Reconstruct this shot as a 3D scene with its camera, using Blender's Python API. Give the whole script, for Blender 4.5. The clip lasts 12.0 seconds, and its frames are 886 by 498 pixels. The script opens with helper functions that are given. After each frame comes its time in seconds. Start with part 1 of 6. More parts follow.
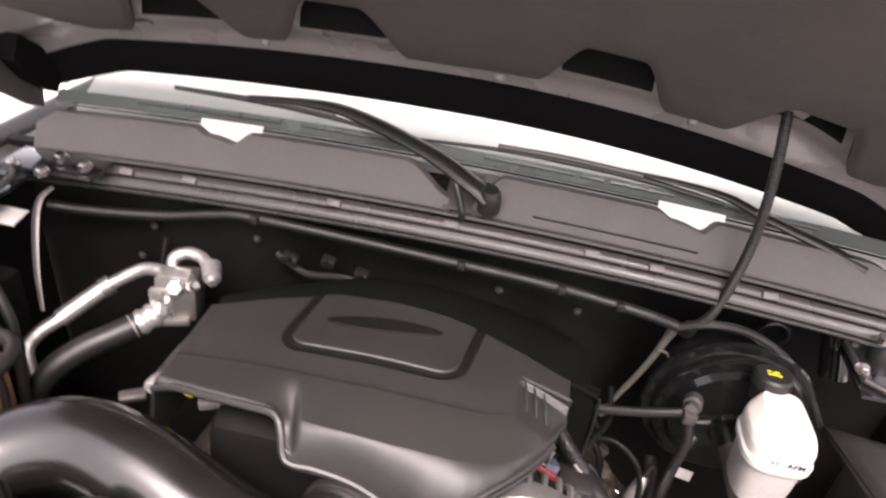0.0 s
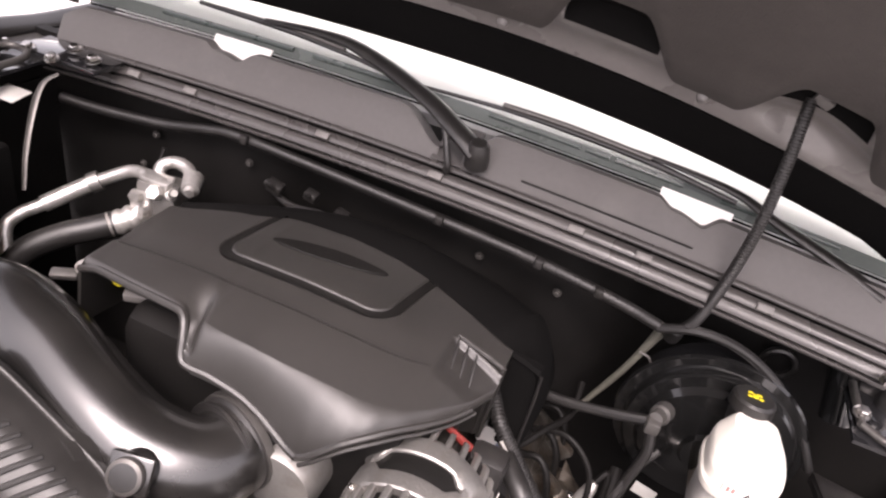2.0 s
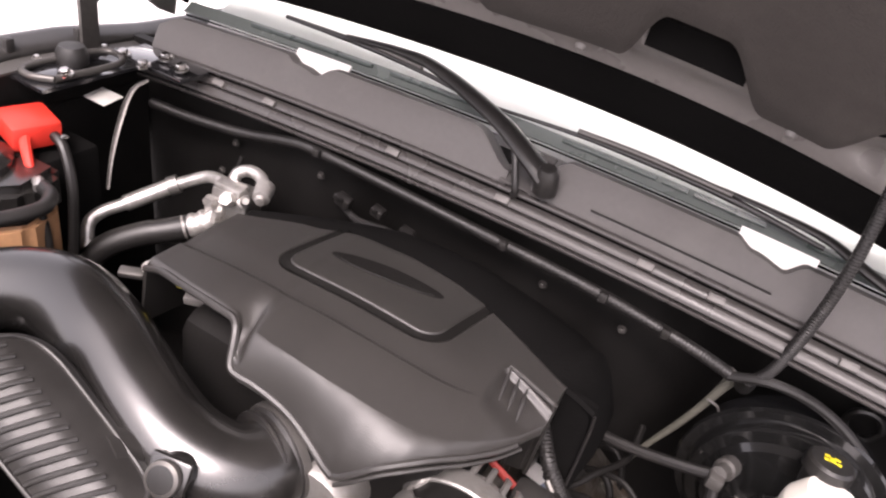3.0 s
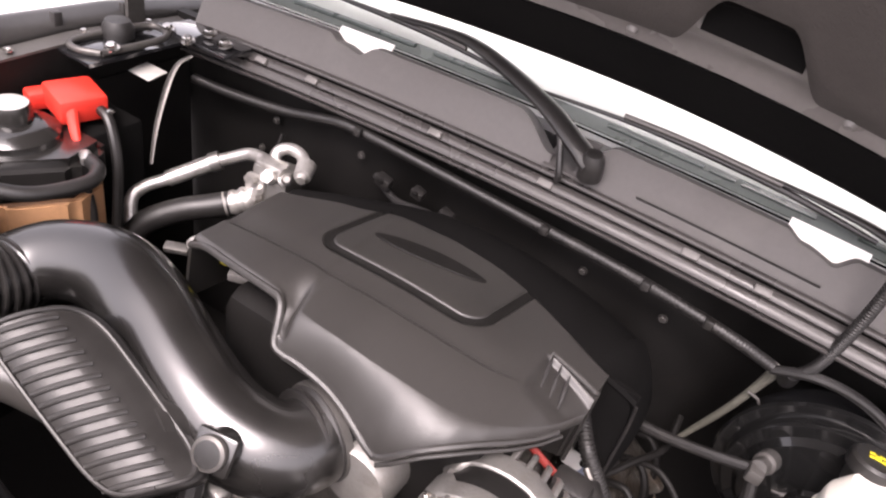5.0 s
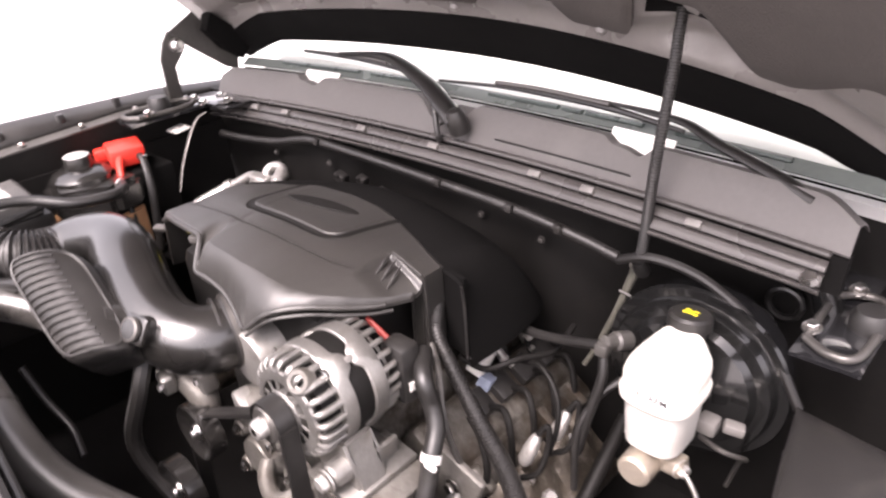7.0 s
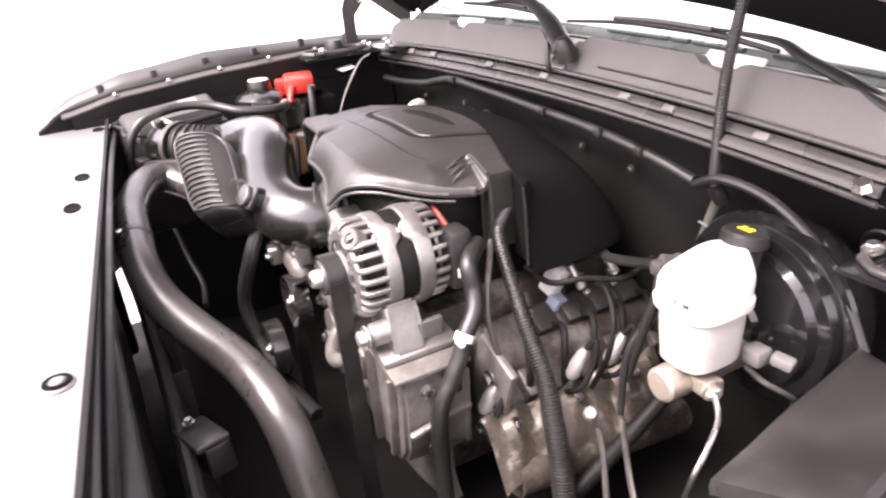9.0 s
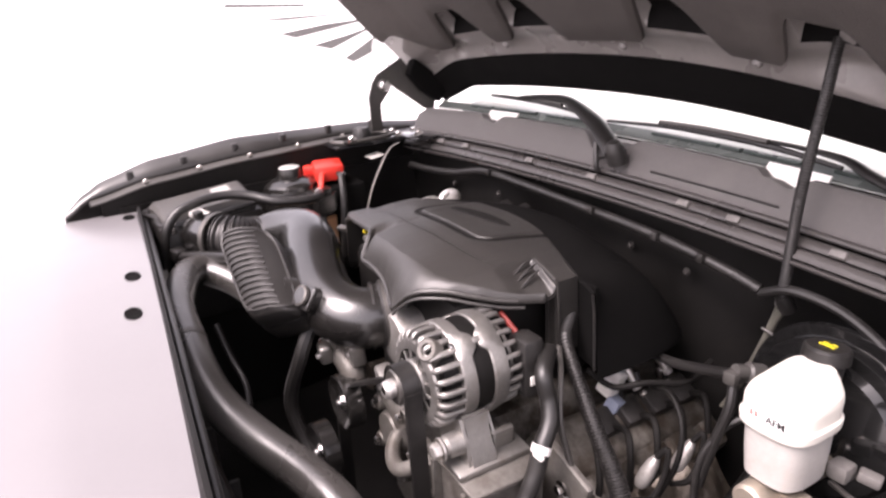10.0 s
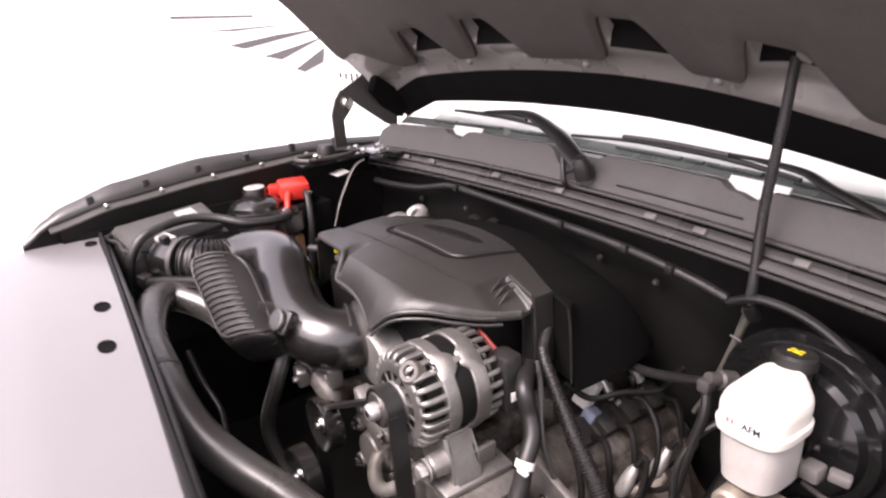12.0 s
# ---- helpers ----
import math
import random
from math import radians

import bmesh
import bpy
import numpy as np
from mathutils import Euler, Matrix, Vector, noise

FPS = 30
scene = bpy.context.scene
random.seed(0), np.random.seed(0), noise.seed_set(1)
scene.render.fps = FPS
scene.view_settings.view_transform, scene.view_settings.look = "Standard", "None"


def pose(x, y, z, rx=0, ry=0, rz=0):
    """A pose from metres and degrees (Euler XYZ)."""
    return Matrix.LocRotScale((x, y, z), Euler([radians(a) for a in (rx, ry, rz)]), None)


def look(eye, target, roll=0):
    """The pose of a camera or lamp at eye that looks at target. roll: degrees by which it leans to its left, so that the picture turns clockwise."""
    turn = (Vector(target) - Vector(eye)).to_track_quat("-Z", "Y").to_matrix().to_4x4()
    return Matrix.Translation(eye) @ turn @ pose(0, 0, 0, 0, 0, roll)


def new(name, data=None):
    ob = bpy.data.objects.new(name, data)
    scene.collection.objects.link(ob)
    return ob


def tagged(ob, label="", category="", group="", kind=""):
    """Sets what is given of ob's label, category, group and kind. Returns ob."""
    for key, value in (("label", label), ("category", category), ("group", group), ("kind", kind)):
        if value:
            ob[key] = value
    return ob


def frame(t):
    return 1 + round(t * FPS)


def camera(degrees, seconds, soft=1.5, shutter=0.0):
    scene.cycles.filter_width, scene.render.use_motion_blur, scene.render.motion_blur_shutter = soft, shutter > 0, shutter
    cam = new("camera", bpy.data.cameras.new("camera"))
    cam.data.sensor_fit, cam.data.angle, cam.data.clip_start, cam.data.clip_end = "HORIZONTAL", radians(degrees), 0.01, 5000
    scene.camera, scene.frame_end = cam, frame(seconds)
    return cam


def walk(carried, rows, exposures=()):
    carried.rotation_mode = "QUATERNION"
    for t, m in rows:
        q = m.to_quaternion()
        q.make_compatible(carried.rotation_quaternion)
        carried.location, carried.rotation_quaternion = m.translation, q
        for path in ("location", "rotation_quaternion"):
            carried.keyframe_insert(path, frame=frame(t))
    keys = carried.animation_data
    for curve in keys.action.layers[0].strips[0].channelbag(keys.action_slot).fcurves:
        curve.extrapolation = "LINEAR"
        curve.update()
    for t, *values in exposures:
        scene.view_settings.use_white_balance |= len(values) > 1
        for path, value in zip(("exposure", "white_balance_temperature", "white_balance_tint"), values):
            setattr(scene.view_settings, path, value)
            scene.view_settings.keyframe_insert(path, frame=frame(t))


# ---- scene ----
cam = camera(64.0, 12.0, soft=2.2, shutter=0.5)
PATH = [
    (0, (0.089, -0.186, 1.811), (-0.071, 1.486, 0.726), 8.2),
    (0.5, (0.161, -0.171, 1.763), (-0.009, 1.489, 0.661), 12.2),
    (1, (0.244, -0.148, 1.757), (-0.064, 1.493, 0.656), 9.3),
    (1.5, (0.27, -0.15, 1.725), (-0.068, 1.502, 0.65), 12.8),
    (2, (0.279, -0.135, 1.729), (-0.127, 1.487, 0.633), 13.7),
    (2.5, (0.29, -0.135, 1.726), (-0.215, 1.444, 0.607), 14.5),
    (3, (0.298, -0.102, 1.727), (-0.333, 1.448, 0.631), 13.3),
    (5, (0.273, -0.109, 1.722), (-0.391, 1.384, 0.569), 13.8),
    (5.5, (0.245, -0.12, 1.744), (-0.477, 1.36, 0.609), 8.6),
    (6, (0.334, -0.205, 1.75), (-0.442, 1.306, 0.695), -2.4),
    (6.5, (0.666, -0.129, 1.653), (-0.302, 1.344, 0.707), -7.4),
    (6.7, (0.764, -0.116, 1.672), (-0.323, 1.276, 0.733), -5.9),
    (8.3, (1.187, 0.109, 1.531), (-0.408, 1.01, 0.728), -8.0),
    (8.5, (1.148, 0.098, 1.508), (-0.488, 0.95, 0.734), -7.9),
    (9, (1.148, 0.011, 1.501), (-0.487, 0.8, 0.662), -5.3),
    (9.5, (1.1, -0.041, 1.549), (-0.577, 0.737, 0.788), -4.9),
    (10, (1.042, -0.113, 1.582), (-0.595, 0.802, 0.887), -3.7),
    (10.5, (0.945, -0.202, 1.612), (-0.516, 0.959, 0.893), -5.3),
    (11, (0.938, -0.157, 1.585), (-0.605, 0.896, 0.87), -4.8),
    (11.5, (0.976, -0.041, 1.552), (-0.631, 0.922, 0.852), -4.1),
    (12, (1.026, -0.141, 1.608), (-0.549, 0.884, 0.922), -4.2),
]
EXPOSURE = [(0, 1.64, 6900, 25), (2.5, 1.72, 6850, 25), (5, 1.92, 6800, 25), (6.5, 2.12, 6850, 25), (8.5, 2.7, 6800, 26), (9, 2.68, 6800, 27), (9.5, 2.17, 6800, 28), (10.5, 1.72, 6800, 27), (12, 1.68, 6800, 27)]
walk(cam, [(t, look(eye, target, roll)) for t, eye, target, roll in PATH], EXPOSURE)

import functools

# ---- light ----
SUN_EL, SUN_AZ = 58.0, 10.0
world = bpy.data.worlds.new("sky")
scene.world = world
world.use_nodes = True
wn, wl = world.node_tree.nodes, world.node_tree.links
sky = wn.new("ShaderNodeTexSky")
sky.sky_type, sky.sun_disc = "NISHITA", False
sky.sun_elevation, sky.sun_rotation = radians(SUN_EL), radians(180 - SUN_AZ)
sky.dust_density = 4.0
haze = wn.new("ShaderNodeHueSaturation")
haze.inputs["Saturation"].default_value = 0.18
wl.new(sky.outputs[0], haze.inputs["Color"])
wl.new(haze.outputs[0], wn["Background"].inputs["Color"])
wn["Background"].inputs["Strength"].default_value = 0.15
sun = new("sun", bpy.data.lights.new("sun", "SUN"))
sun.data.energy, sun.data.angle, sun.data.color = 1.5, radians(32), (1.0, 0.97, 0.93)
# the sun stands in front of the truck and a little to its driver side
sun.matrix_world = look((0, 0, 10), (math.sin(radians(-SUN_AZ)) * math.cos(radians(SUN_EL)), math.cos(radians(-SUN_AZ)) * math.cos(radians(SUN_EL)), 10 - math.sin(radians(SUN_EL))))


# ---- materials ----
def mat(name, col, rough=0.5, metal=0.0, var=0.25, scale=30.0, bump=0.0, bscale=400.0, wear=None, coat=0.0, rvar=0.12, spec=0.5, trans=0.0, crough=0.03):
    m = bpy.data.materials.new(name)
    m.use_nodes = True
    n, l = m.node_tree.nodes, m.node_tree.links
    p = n["Principled BSDF"]
    tc = n.new("ShaderNodeTexCoord")
    big, fine = n.new("ShaderNodeTexNoise"), n.new("ShaderNodeTexNoise")
    big.inputs["Scale"].default_value, big.inputs["Detail"].default_value = scale * 0.25, 6
    fine.inputs["Scale"].default_value, fine.inputs["Detail"].default_value = scale * 4, 4
    for t in (big, fine):
        l.new(tc.outputs["Object"], t.inputs["Vector"])
    add = n.new("ShaderNodeMath")
    add.operation = "MULTIPLY_ADD"
    add.inputs[1].default_value = 0.4
    l.new(fine.outputs["Fac"], add.inputs[0])
    l.new(big.outputs["Fac"], add.inputs[2])
    ramp = n.new("ShaderNodeMapRange")
    ramp.inputs["From Min"].default_value, ramp.inputs["From Max"].default_value = 0.4, 1.0
    ramp.inputs["To Min"].default_value, ramp.inputs["To Max"].default_value = 1 - var, 1 + var
    l.new(add.outputs[0], ramp.inputs["Value"])
    mul = n.new("ShaderNodeVectorMath")
    mul.operation = "SCALE"
    mul.inputs[0].default_value = col
    l.new(ramp.outputs[0], mul.inputs["Scale"])
    out = mul.outputs[0]
    if wear:
        wcol, lo, hi, wscale = wear
        wt = n.new("ShaderNodeTexNoise")
        wt.inputs["Scale"].default_value, wt.inputs["Detail"].default_value, wt.inputs["Roughness"].default_value = wscale, 8, 0.65
        l.new(tc.outputs["Object"], wt.inputs["Vector"])
        wr = n.new("ShaderNodeMapRange")
        wr.inputs["From Min"].default_value, wr.inputs["From Max"].default_value = lo, hi
        l.new(wt.outputs["Fac"], wr.inputs["Value"])
        mx = n.new("ShaderNodeMix")
        mx.data_type = "RGBA"
        l.new(wr.outputs[0], mx.inputs[0])
        l.new(out, mx.inputs[6])
        mx.inputs[7].default_value = (*wcol, 1)
        out = mx.outputs[2]
    l.new(out, p.inputs["Base Color"])
    rr = n.new("ShaderNodeMapRange")
    rr.inputs["From Min"].default_value, rr.inputs["From Max"].default_value = 0.3, 0.7
    rr.inputs["To Min"].default_value, rr.inputs["To Max"].default_value = max(0.02, rough - rvar), min(1, rough + rvar)
    l.new(big.outputs["Fac"], rr.inputs["Value"])
    l.new(rr.outputs[0], p.inputs["Roughness"])
    p.inputs["Metallic"].default_value = metal
    p.inputs["Coat Weight"].default_value = coat
    p.inputs["Coat Roughness"].default_value = crough
    p.inputs["Specular IOR Level"].default_value = spec
    p.inputs["Transmission Weight"].default_value = trans
    if bump:
        bt = n.new("ShaderNodeTexNoise")
        bt.inputs["Scale"].default_value, bt.inputs["Detail"].default_value = bscale, 3
        l.new(tc.outputs["Object"], bt.inputs["Vector"])
        b = n.new("ShaderNodeBump")
        b.inputs["Strength"].default_value, b.inputs["Distance"].default_value = bump, 0.002
        l.new(bt.outputs["Fac"], b.inputs["Height"])
        l.new(b.outputs[0], p.inputs["Normal"])
    return m


M_COVER = mat("cover_plastic", (0.0215, 0.0202, 0.019), 0.37, bump=0.25, bscale=900, wear=((0.029, 0.027, 0.025), 0.3, 0.95, 7), scale=20, spec=0.68, rvar=0.04)
# the emblem's dark plastic, also the painted shade in the plate's groove
M_COVER_DARK = mat("logo_and_groove_shade", (0.006, 0.0055, 0.005), 0.6, bump=0.8, bscale=500, spec=0.2)
M_DUCT = mat("duct_plastic", (0.008, 0.0075, 0.0071), 0.24, spec=0.8, rvar=0.04, bump=0.04, bscale=500, coat=0.6, crough=0.2, wear=((0.02, 0.0185, 0.017), 0.45, 0.9, 9))
M_BLACK = mat("black_plastic", (0.015, 0.014, 0.0135), 0.4, bump=0.2, bscale=500, wear=((0.03, 0.028, 0.025), 0.5, 0.85, 20))
M_MATT = mat("dark_paint", (0.0072, 0.0067, 0.0063), 0.55, spec=0.17, bump=0.2, bscale=200, wear=((0.015, 0.0135, 0.012), 0.6, 0.85, 9))
M_RUBBER = mat("rubber", (0.012, 0.0112, 0.0107), 0.42, spec=0.55, bump=0.15, bscale=600, wear=((0.04, 0.037, 0.034), 0.55, 0.9, 18))
M_HOSE = mat("dusty_hose_rubber", (0.04, 0.0375, 0.035), 0.3, spec=0.9, bump=0.12, bscale=500, wear=((0.06, 0.056, 0.052), 0.5, 0.9, 10))
M_GLOSSTOP = mat("gloss_tank_plastic", (0.014, 0.0132, 0.0125), 0.2, spec=1.0, rvar=0.06)
M_RIB = mat("ribbed_box_plastic", (0.02, 0.0188, 0.0178), 0.45, spec=0.48, bump=0.15, bscale=500, wear=((0.03, 0.028, 0.026), 0.5, 0.85, 14))
M_GLOSS = mat("gloss_black_enamel", (0.008, 0.008, 0.008), 0.14, coat=0.5, rvar=0.04, var=0.1)
# seal rubber; its black also paints shade in the hood pockets and cover corner
M_SEAL = mat("seal_rubber_and_shade", (0.0044, 0.0042, 0.0041), 0.85, bump=0.3, bscale=300, spec=0.06)
M_COWL = mat("cowl_plastic", (0.08, 0.075, 0.073), 0.6, bump=0.3, bscale=1100, var=0.12, wear=((0.105, 0.099, 0.094), 0.55, 0.85, 6))
M_STRIP = mat("cowl_strip", (0.052, 0.048, 0.046), 0.3, bump=0.15, bscale=500, var=0.2)
M_CLIP = mat("clip_plastic", (0.13, 0.123, 0.117), 0.5)
M_HOODIN = mat("hood_inner_paint", (0.165, 0.154, 0.147), 0.3, var=0.12, coat=0.3, wear=((0.12, 0.11, 0.1), 0.6, 0.85, 8))
M_PAD = mat("insulation_felt", (0.042, 0.0365, 0.0328), 0.95, bump=0.7, bscale=350, var=0.2, scale=14, wear=((0.034, 0.029, 0.026), 0.5, 0.75, 5))
M_PAINT = mat("black_car_paint", (0.012, 0.012, 0.013), 0.12, coat=1.0, rvar=0.05, wear=((0.05, 0.048, 0.045), 0.62, 0.9, 14))
M_FENDER = mat("dusty_black_paint", (0.022, 0.021, 0.0205), 0.35, coat=0.3, crough=0.2, wear=((0.04, 0.038, 0.036), 0.45, 0.85, 9))
M_PANEL = mat("white_panel_paint", (0.172, 0.166, 0.17), 0.3, var=0.03, wear=((0.168, 0.162, 0.166), 0.4, 0.9, 3), coat=0.2, rvar=0.02)
M_CAST = mat("dull_casting", (0.15, 0.142, 0.13), 0.5, metal=0.4, bump=0.55, bscale=160, var=0.4, wear=((0.07, 0.06, 0.05), 0.45, 0.7, 14))
M_ALU = mat("cast_aluminium", (0.31, 0.299, 0.284), 0.46, metal=0.85, bump=0.35, bscale=260, var=0.25, wear=((0.2, 0.18, 0.16), 0.55, 0.8, 30))
M_PIPE = mat("aluminium_pipe", (0.62, 0.6, 0.575), 0.38, metal=0.8, bump=0.3, bscale=180, wear=((0.26, 0.24, 0.21), 0.5, 0.8, 40))
M_BLOCK = mat("engine_casting", (0.10, 0.093, 0.083), 0.5, metal=0.4, bump=0.9, bscale=90, var=0.6, wear=((0.04, 0.031, 0.023), 0.42, 0.6, 22))
M_RUST = mat("heat_shield_metal", (0.085, 0.072, 0.058), 0.45, metal=0.5, bump=0.8, bscale=70, var=0.6, wear=((0.26, 0.235, 0.21), 0.56, 0.72, 34))
M_STEEL = mat("zinc_steel", (0.62, 0.6, 0.58), 0.28, metal=1.0, var=0.2)
M_DARKSTEEL = mat("dark_steel", (0.09, 0.085, 0.08), 0.4, metal=0.6)
M_BOOT = mat("dull_red_rubber", (0.16, 0.016, 0.012), 0.5)
M_RED = mat("red_plastic", (0.62, 0.035, 0.022), 0.4, var=0.12, bump=0.1)
M_YELLOW = mat("yellow_print", (0.75, 0.62, 0.02), 0.5, var=0.1)
M_RES = mat("reservoir_plastic", (0.66, 0.63, 0.57), 0.45, var=0.05, trans=0.0)
# greyer plastic of the lower cup, with some of its shade painted in
M_RES2 = mat("reservoir_plastic_shaded", (0.41, 0.393, 0.37), 0.4, var=0.12, wear=((0.34, 0.31, 0.27), 0.55, 0.85, 22))
M_COOL = mat("coolant_tank_plastic", (0.46, 0.25, 0.13), 0.4, var=0.2)
M_LABEL = mat("label_paper", (0.8, 0.79, 0.77), 0.5, var=0.04)
M_REDINK = mat("red_ink", (0.35, 0.2, 0.18), 0.6)
M_LID = mat("lid_plastic", (0.055, 0.052, 0.049), 0.42, bump=0.2, bscale=700, var=0.15, wear=((0.075, 0.071, 0.066), 0.5, 0.85, 14))
M_CAP = mat("cap_plastic", (0.02, 0.019, 0.018), 0.22, var=0.1)
M_INK = mat("print_ink", (0.03, 0.03, 0.03), 0.6)
M_WHITE = mat("white_plastic", (0.78, 0.76, 0.73), 0.5, var=0.08)
M_BRASS = mat("plated_brass", (0.4, 0.35, 0.29), 0.4, metal=0.7, var=0.2)
M_BRAID = mat("braided_sleeve", (0.085, 0.082, 0.066), 0.8, bump=0.6, bscale=900)
M_FRIT = mat("glass_edge_band", (0.12, 0.135, 0.127), 0.25, var=0.1)
M_MOULD = mat("glass_moulding", (0.05, 0.066, 0.06), 0.3, var=0.25)
M_FACADE = mat("white_cladding", (0.8, 0.8, 0.79), 0.6, var=0.03, scale=1)
M_SKYGLARE = mat("sky_glare_sheet", (0.5, 0.495, 0.49), 0.8, var=0.04)
M_GROUND = mat("concrete", (0.62, 0.61, 0.6), 0.85, bump=0.3, bscale=60, var=0.08, scale=2, wear=((0.55, 0.54, 0.53), 0.5, 0.8, 0.6))
M_VENT = mat("vent_grey", (0.06, 0.059, 0.058), 0.7, var=0.08)
M_TAPE = mat("foil_label", (0.4, 0.39, 0.37), 0.35, var=0.08)
M_BLUE = mat("blue_grey_plastic", (0.2, 0.23, 0.3), 0.5)

M_GLASS = bpy.data.materials.new("windshield_glass")
M_GLASS.use_nodes = True
gp = M_GLASS.node_tree.nodes["Principled BSDF"]
gp.inputs["Base Color"].default_value = (0.93, 0.97, 0.95, 1)
gp.inputs["Roughness"].default_value = 0.02
gp.inputs["Transmission Weight"].default_value = 1.0
gp.inputs["IOR"].default_value = 1.5


# ---- mesh helpers ----
def thing(name, label, category, at=(0, 0, 0), group="", kind=""):
    ob = new(name)
    ob.location = at
    ob.empty_display_size = 0.05
    return tagged(ob, label, category, group, kind)


def base_of(ob):
    v = Vector((0, 0, 0))
    while ob:
        v = v + Vector(ob.location)
        ob = ob.parent
    return v


def part(name, bm, material, parent=None, label="", smooth=35):
    me = bpy.data.meshes.new(name)
    if parent:
        bmesh.ops.translate(bm, vec=-base_of(parent), verts=bm.verts)
    bmesh.ops.recalc_face_normals(bm, faces=bm.faces)
    if smooth:
        for f in bm.faces:
            f.smooth = True
        for e in bm.edges:
            if len(e.link_faces) == 2 and e.calc_face_angle(0) > radians(smooth):
                e.smooth = False
    bm.to_mesh(me)
    bm.free()
    me.materials.append(material)
    ob = new(name, me)
    if parent:
        ob.parent = parent
    return tagged(ob, label)


def solo(name, bm, material, label, category, group="", kind="", smooth=35):
    return tagged(part(name, bm, material, None, label, smooth), "", category, group, kind)


def spline(pts, n=8):
    """Catmull-Rom through the points."""
    p = [Vector(q) for q in pts]
    if len(p) == 2:
        return [p[0].lerp(p[1], i / n) for i in range(n + 1)]
    p = [p[0] * 2 - p[1]] + p + [p[-1] * 2 - p[-2]]
    out = []
    for i in range(1, len(p) - 2):
        a, b, c, d = p[i - 1:i + 3]
        for k in range(n):
            t = k / n
            out.append(0.5 * ((2 * b) + (c - a) * t + (2 * a - 5 * b + 4 * c - d) * t * t + (3 * b - a - 3 * c + d) * t ** 3))
    out.append(p[-2])
    return out


def tube(bm, pts, r, n=8, seg=12, ribs=0, depth=0.15, flat=1.0, caps=True):
    """A round tube along a smooth path; r is a number or a list along the path; ribs corrugates it."""
    line = spline(pts, n)
    if ribs:
        dense, total = [], sum((line[i + 1] - line[i]).length for i in range(len(line) - 1))
        count, step = 4 * ribs, total / (4 * ribs)
        acc, i, pos = 0.0, 0, 0.0
        for k in range(count + 1):
            want = min(k * step, total - 1e-6)
            while acc + (line[i + 1] - line[i]).length < want and i < len(line) - 2:
                acc += (line[i + 1] - line[i]).length
                i += 1
            dense.append(line[i].lerp(line[i + 1], (want - acc) / max(1e-9, (line[i + 1] - line[i]).length)))
        line = dense
    up = Vector((0, 0, 1))
    if abs((line[1] - line[0]).normalized().z) > 0.9:
        up = Vector((1, 0, 0))
    rings, m = [], len(line)
    for i, c in enumerate(line):
        d = (line[min(i + 1, m - 1)] - line[max(i - 1, 0)]).normalized()
        side = d.cross(up).normalized()
        up = side.cross(d).normalized()
        rr = r
        if isinstance(r, (list, tuple)):
            f = i / (m - 1) * (len(r) - 1)
            k = min(int(f), len(r) - 2)
            rr = r[k] + (r[k + 1] - r[k]) * (f - k)
        if ribs:
            rr *= (1, 1, 1 - depth, 1 - depth)[i % 4]
        rings.append([bm.verts.new(c + side * math.cos(2 * math.pi * j / seg) * rr + up * math.sin(2 * math.pi * j / seg) * rr * flat) for j in range(seg)])
    for a, b in zip(rings, rings[1:]):
        for j in range(seg):
            bm.faces.new((a[j], a[(j + 1) % seg], b[(j + 1) % seg], b[j]))
    if caps:
        bm.faces.new(rings[0][::-1])
        bm.faces.new(rings[-1])
    return bm


def tube_bm(*a, **k):
    return tube(bmesh.new(), *a, **k)


def box(bm, c, s, bevel=0.0, rot=None, seg=2):
    b = bmesh.new()
    bmesh.ops.create_cube(b, size=1)
    bmesh.ops.scale(b, vec=s, verts=b.verts)
    if bevel:
        bmesh.ops.bevel(b, geom=b.edges[:], offset=bevel, segments=seg, profile=0.5, affect="EDGES")
    m = Matrix.Translation(c) @ (rot if rot else Matrix())
    join(bm, b, m)
    return bm


def join(bm, b, m=None):
    """Copies b, moved by m, into bm."""
    m = m or Matrix()
    vs = [bm.verts.new(m @ v.co) for v in b.verts]
    b.verts.index_update()
    for f in b.faces:
        bm.faces.new([vs[v.index] for v in f.verts])
    b.free()


def box_bm(*a, **k):
    return box(bmesh.new(), *a, **k)


def lathe(bm, prof, m=None, seg=24):
    """Turns (radius, height) pairs round the z axis."""
    m = m or Matrix()
    rings = []
    for r, h in prof:
        if r < 1e-6:
            rings.append([bm.verts.new(m @ Vector((0, 0, h)))])
        else:
            rings.append([bm.verts.new(m @ Vector((r * math.cos(2 * math.pi * j / seg), r * math.sin(2 * math.pi * j / seg), h))) for j in range(seg)])
    for a, b in zip(rings, rings[1:]):
        for j in range(seg):
            q = [a[j % len(a)], a[(j + 1) % len(a)], b[(j + 1) % len(b)], b[j % len(b)]]
            q = [v for i, v in enumerate(q) if v not in q[:i]]
            if len(q) > 2:
                bm.faces.new(q)
    return bm


def lathe_bm(*a, **k):
    return lathe(bmesh.new(), *a, **k)


def aim(at, way):
    """The pose whose z axis points along way."""
    return Matrix.Translation(at) @ Vector(way).to_track_quat("Z", "Y").to_matrix().to_4x4()


def sheet(bm, nu, nv, f):
    """A grid of points f(u, v)."""
    g = [[bm.verts.new(f(i / nu, j / nv)) for j in range(nv + 1)] for i in range(nu + 1)]
    for i in range(nu):
        for j in range(nv):
            bm.faces.new((g[i][j], g[i + 1][j], g[i + 1][j + 1], g[i][j + 1]))
    return g


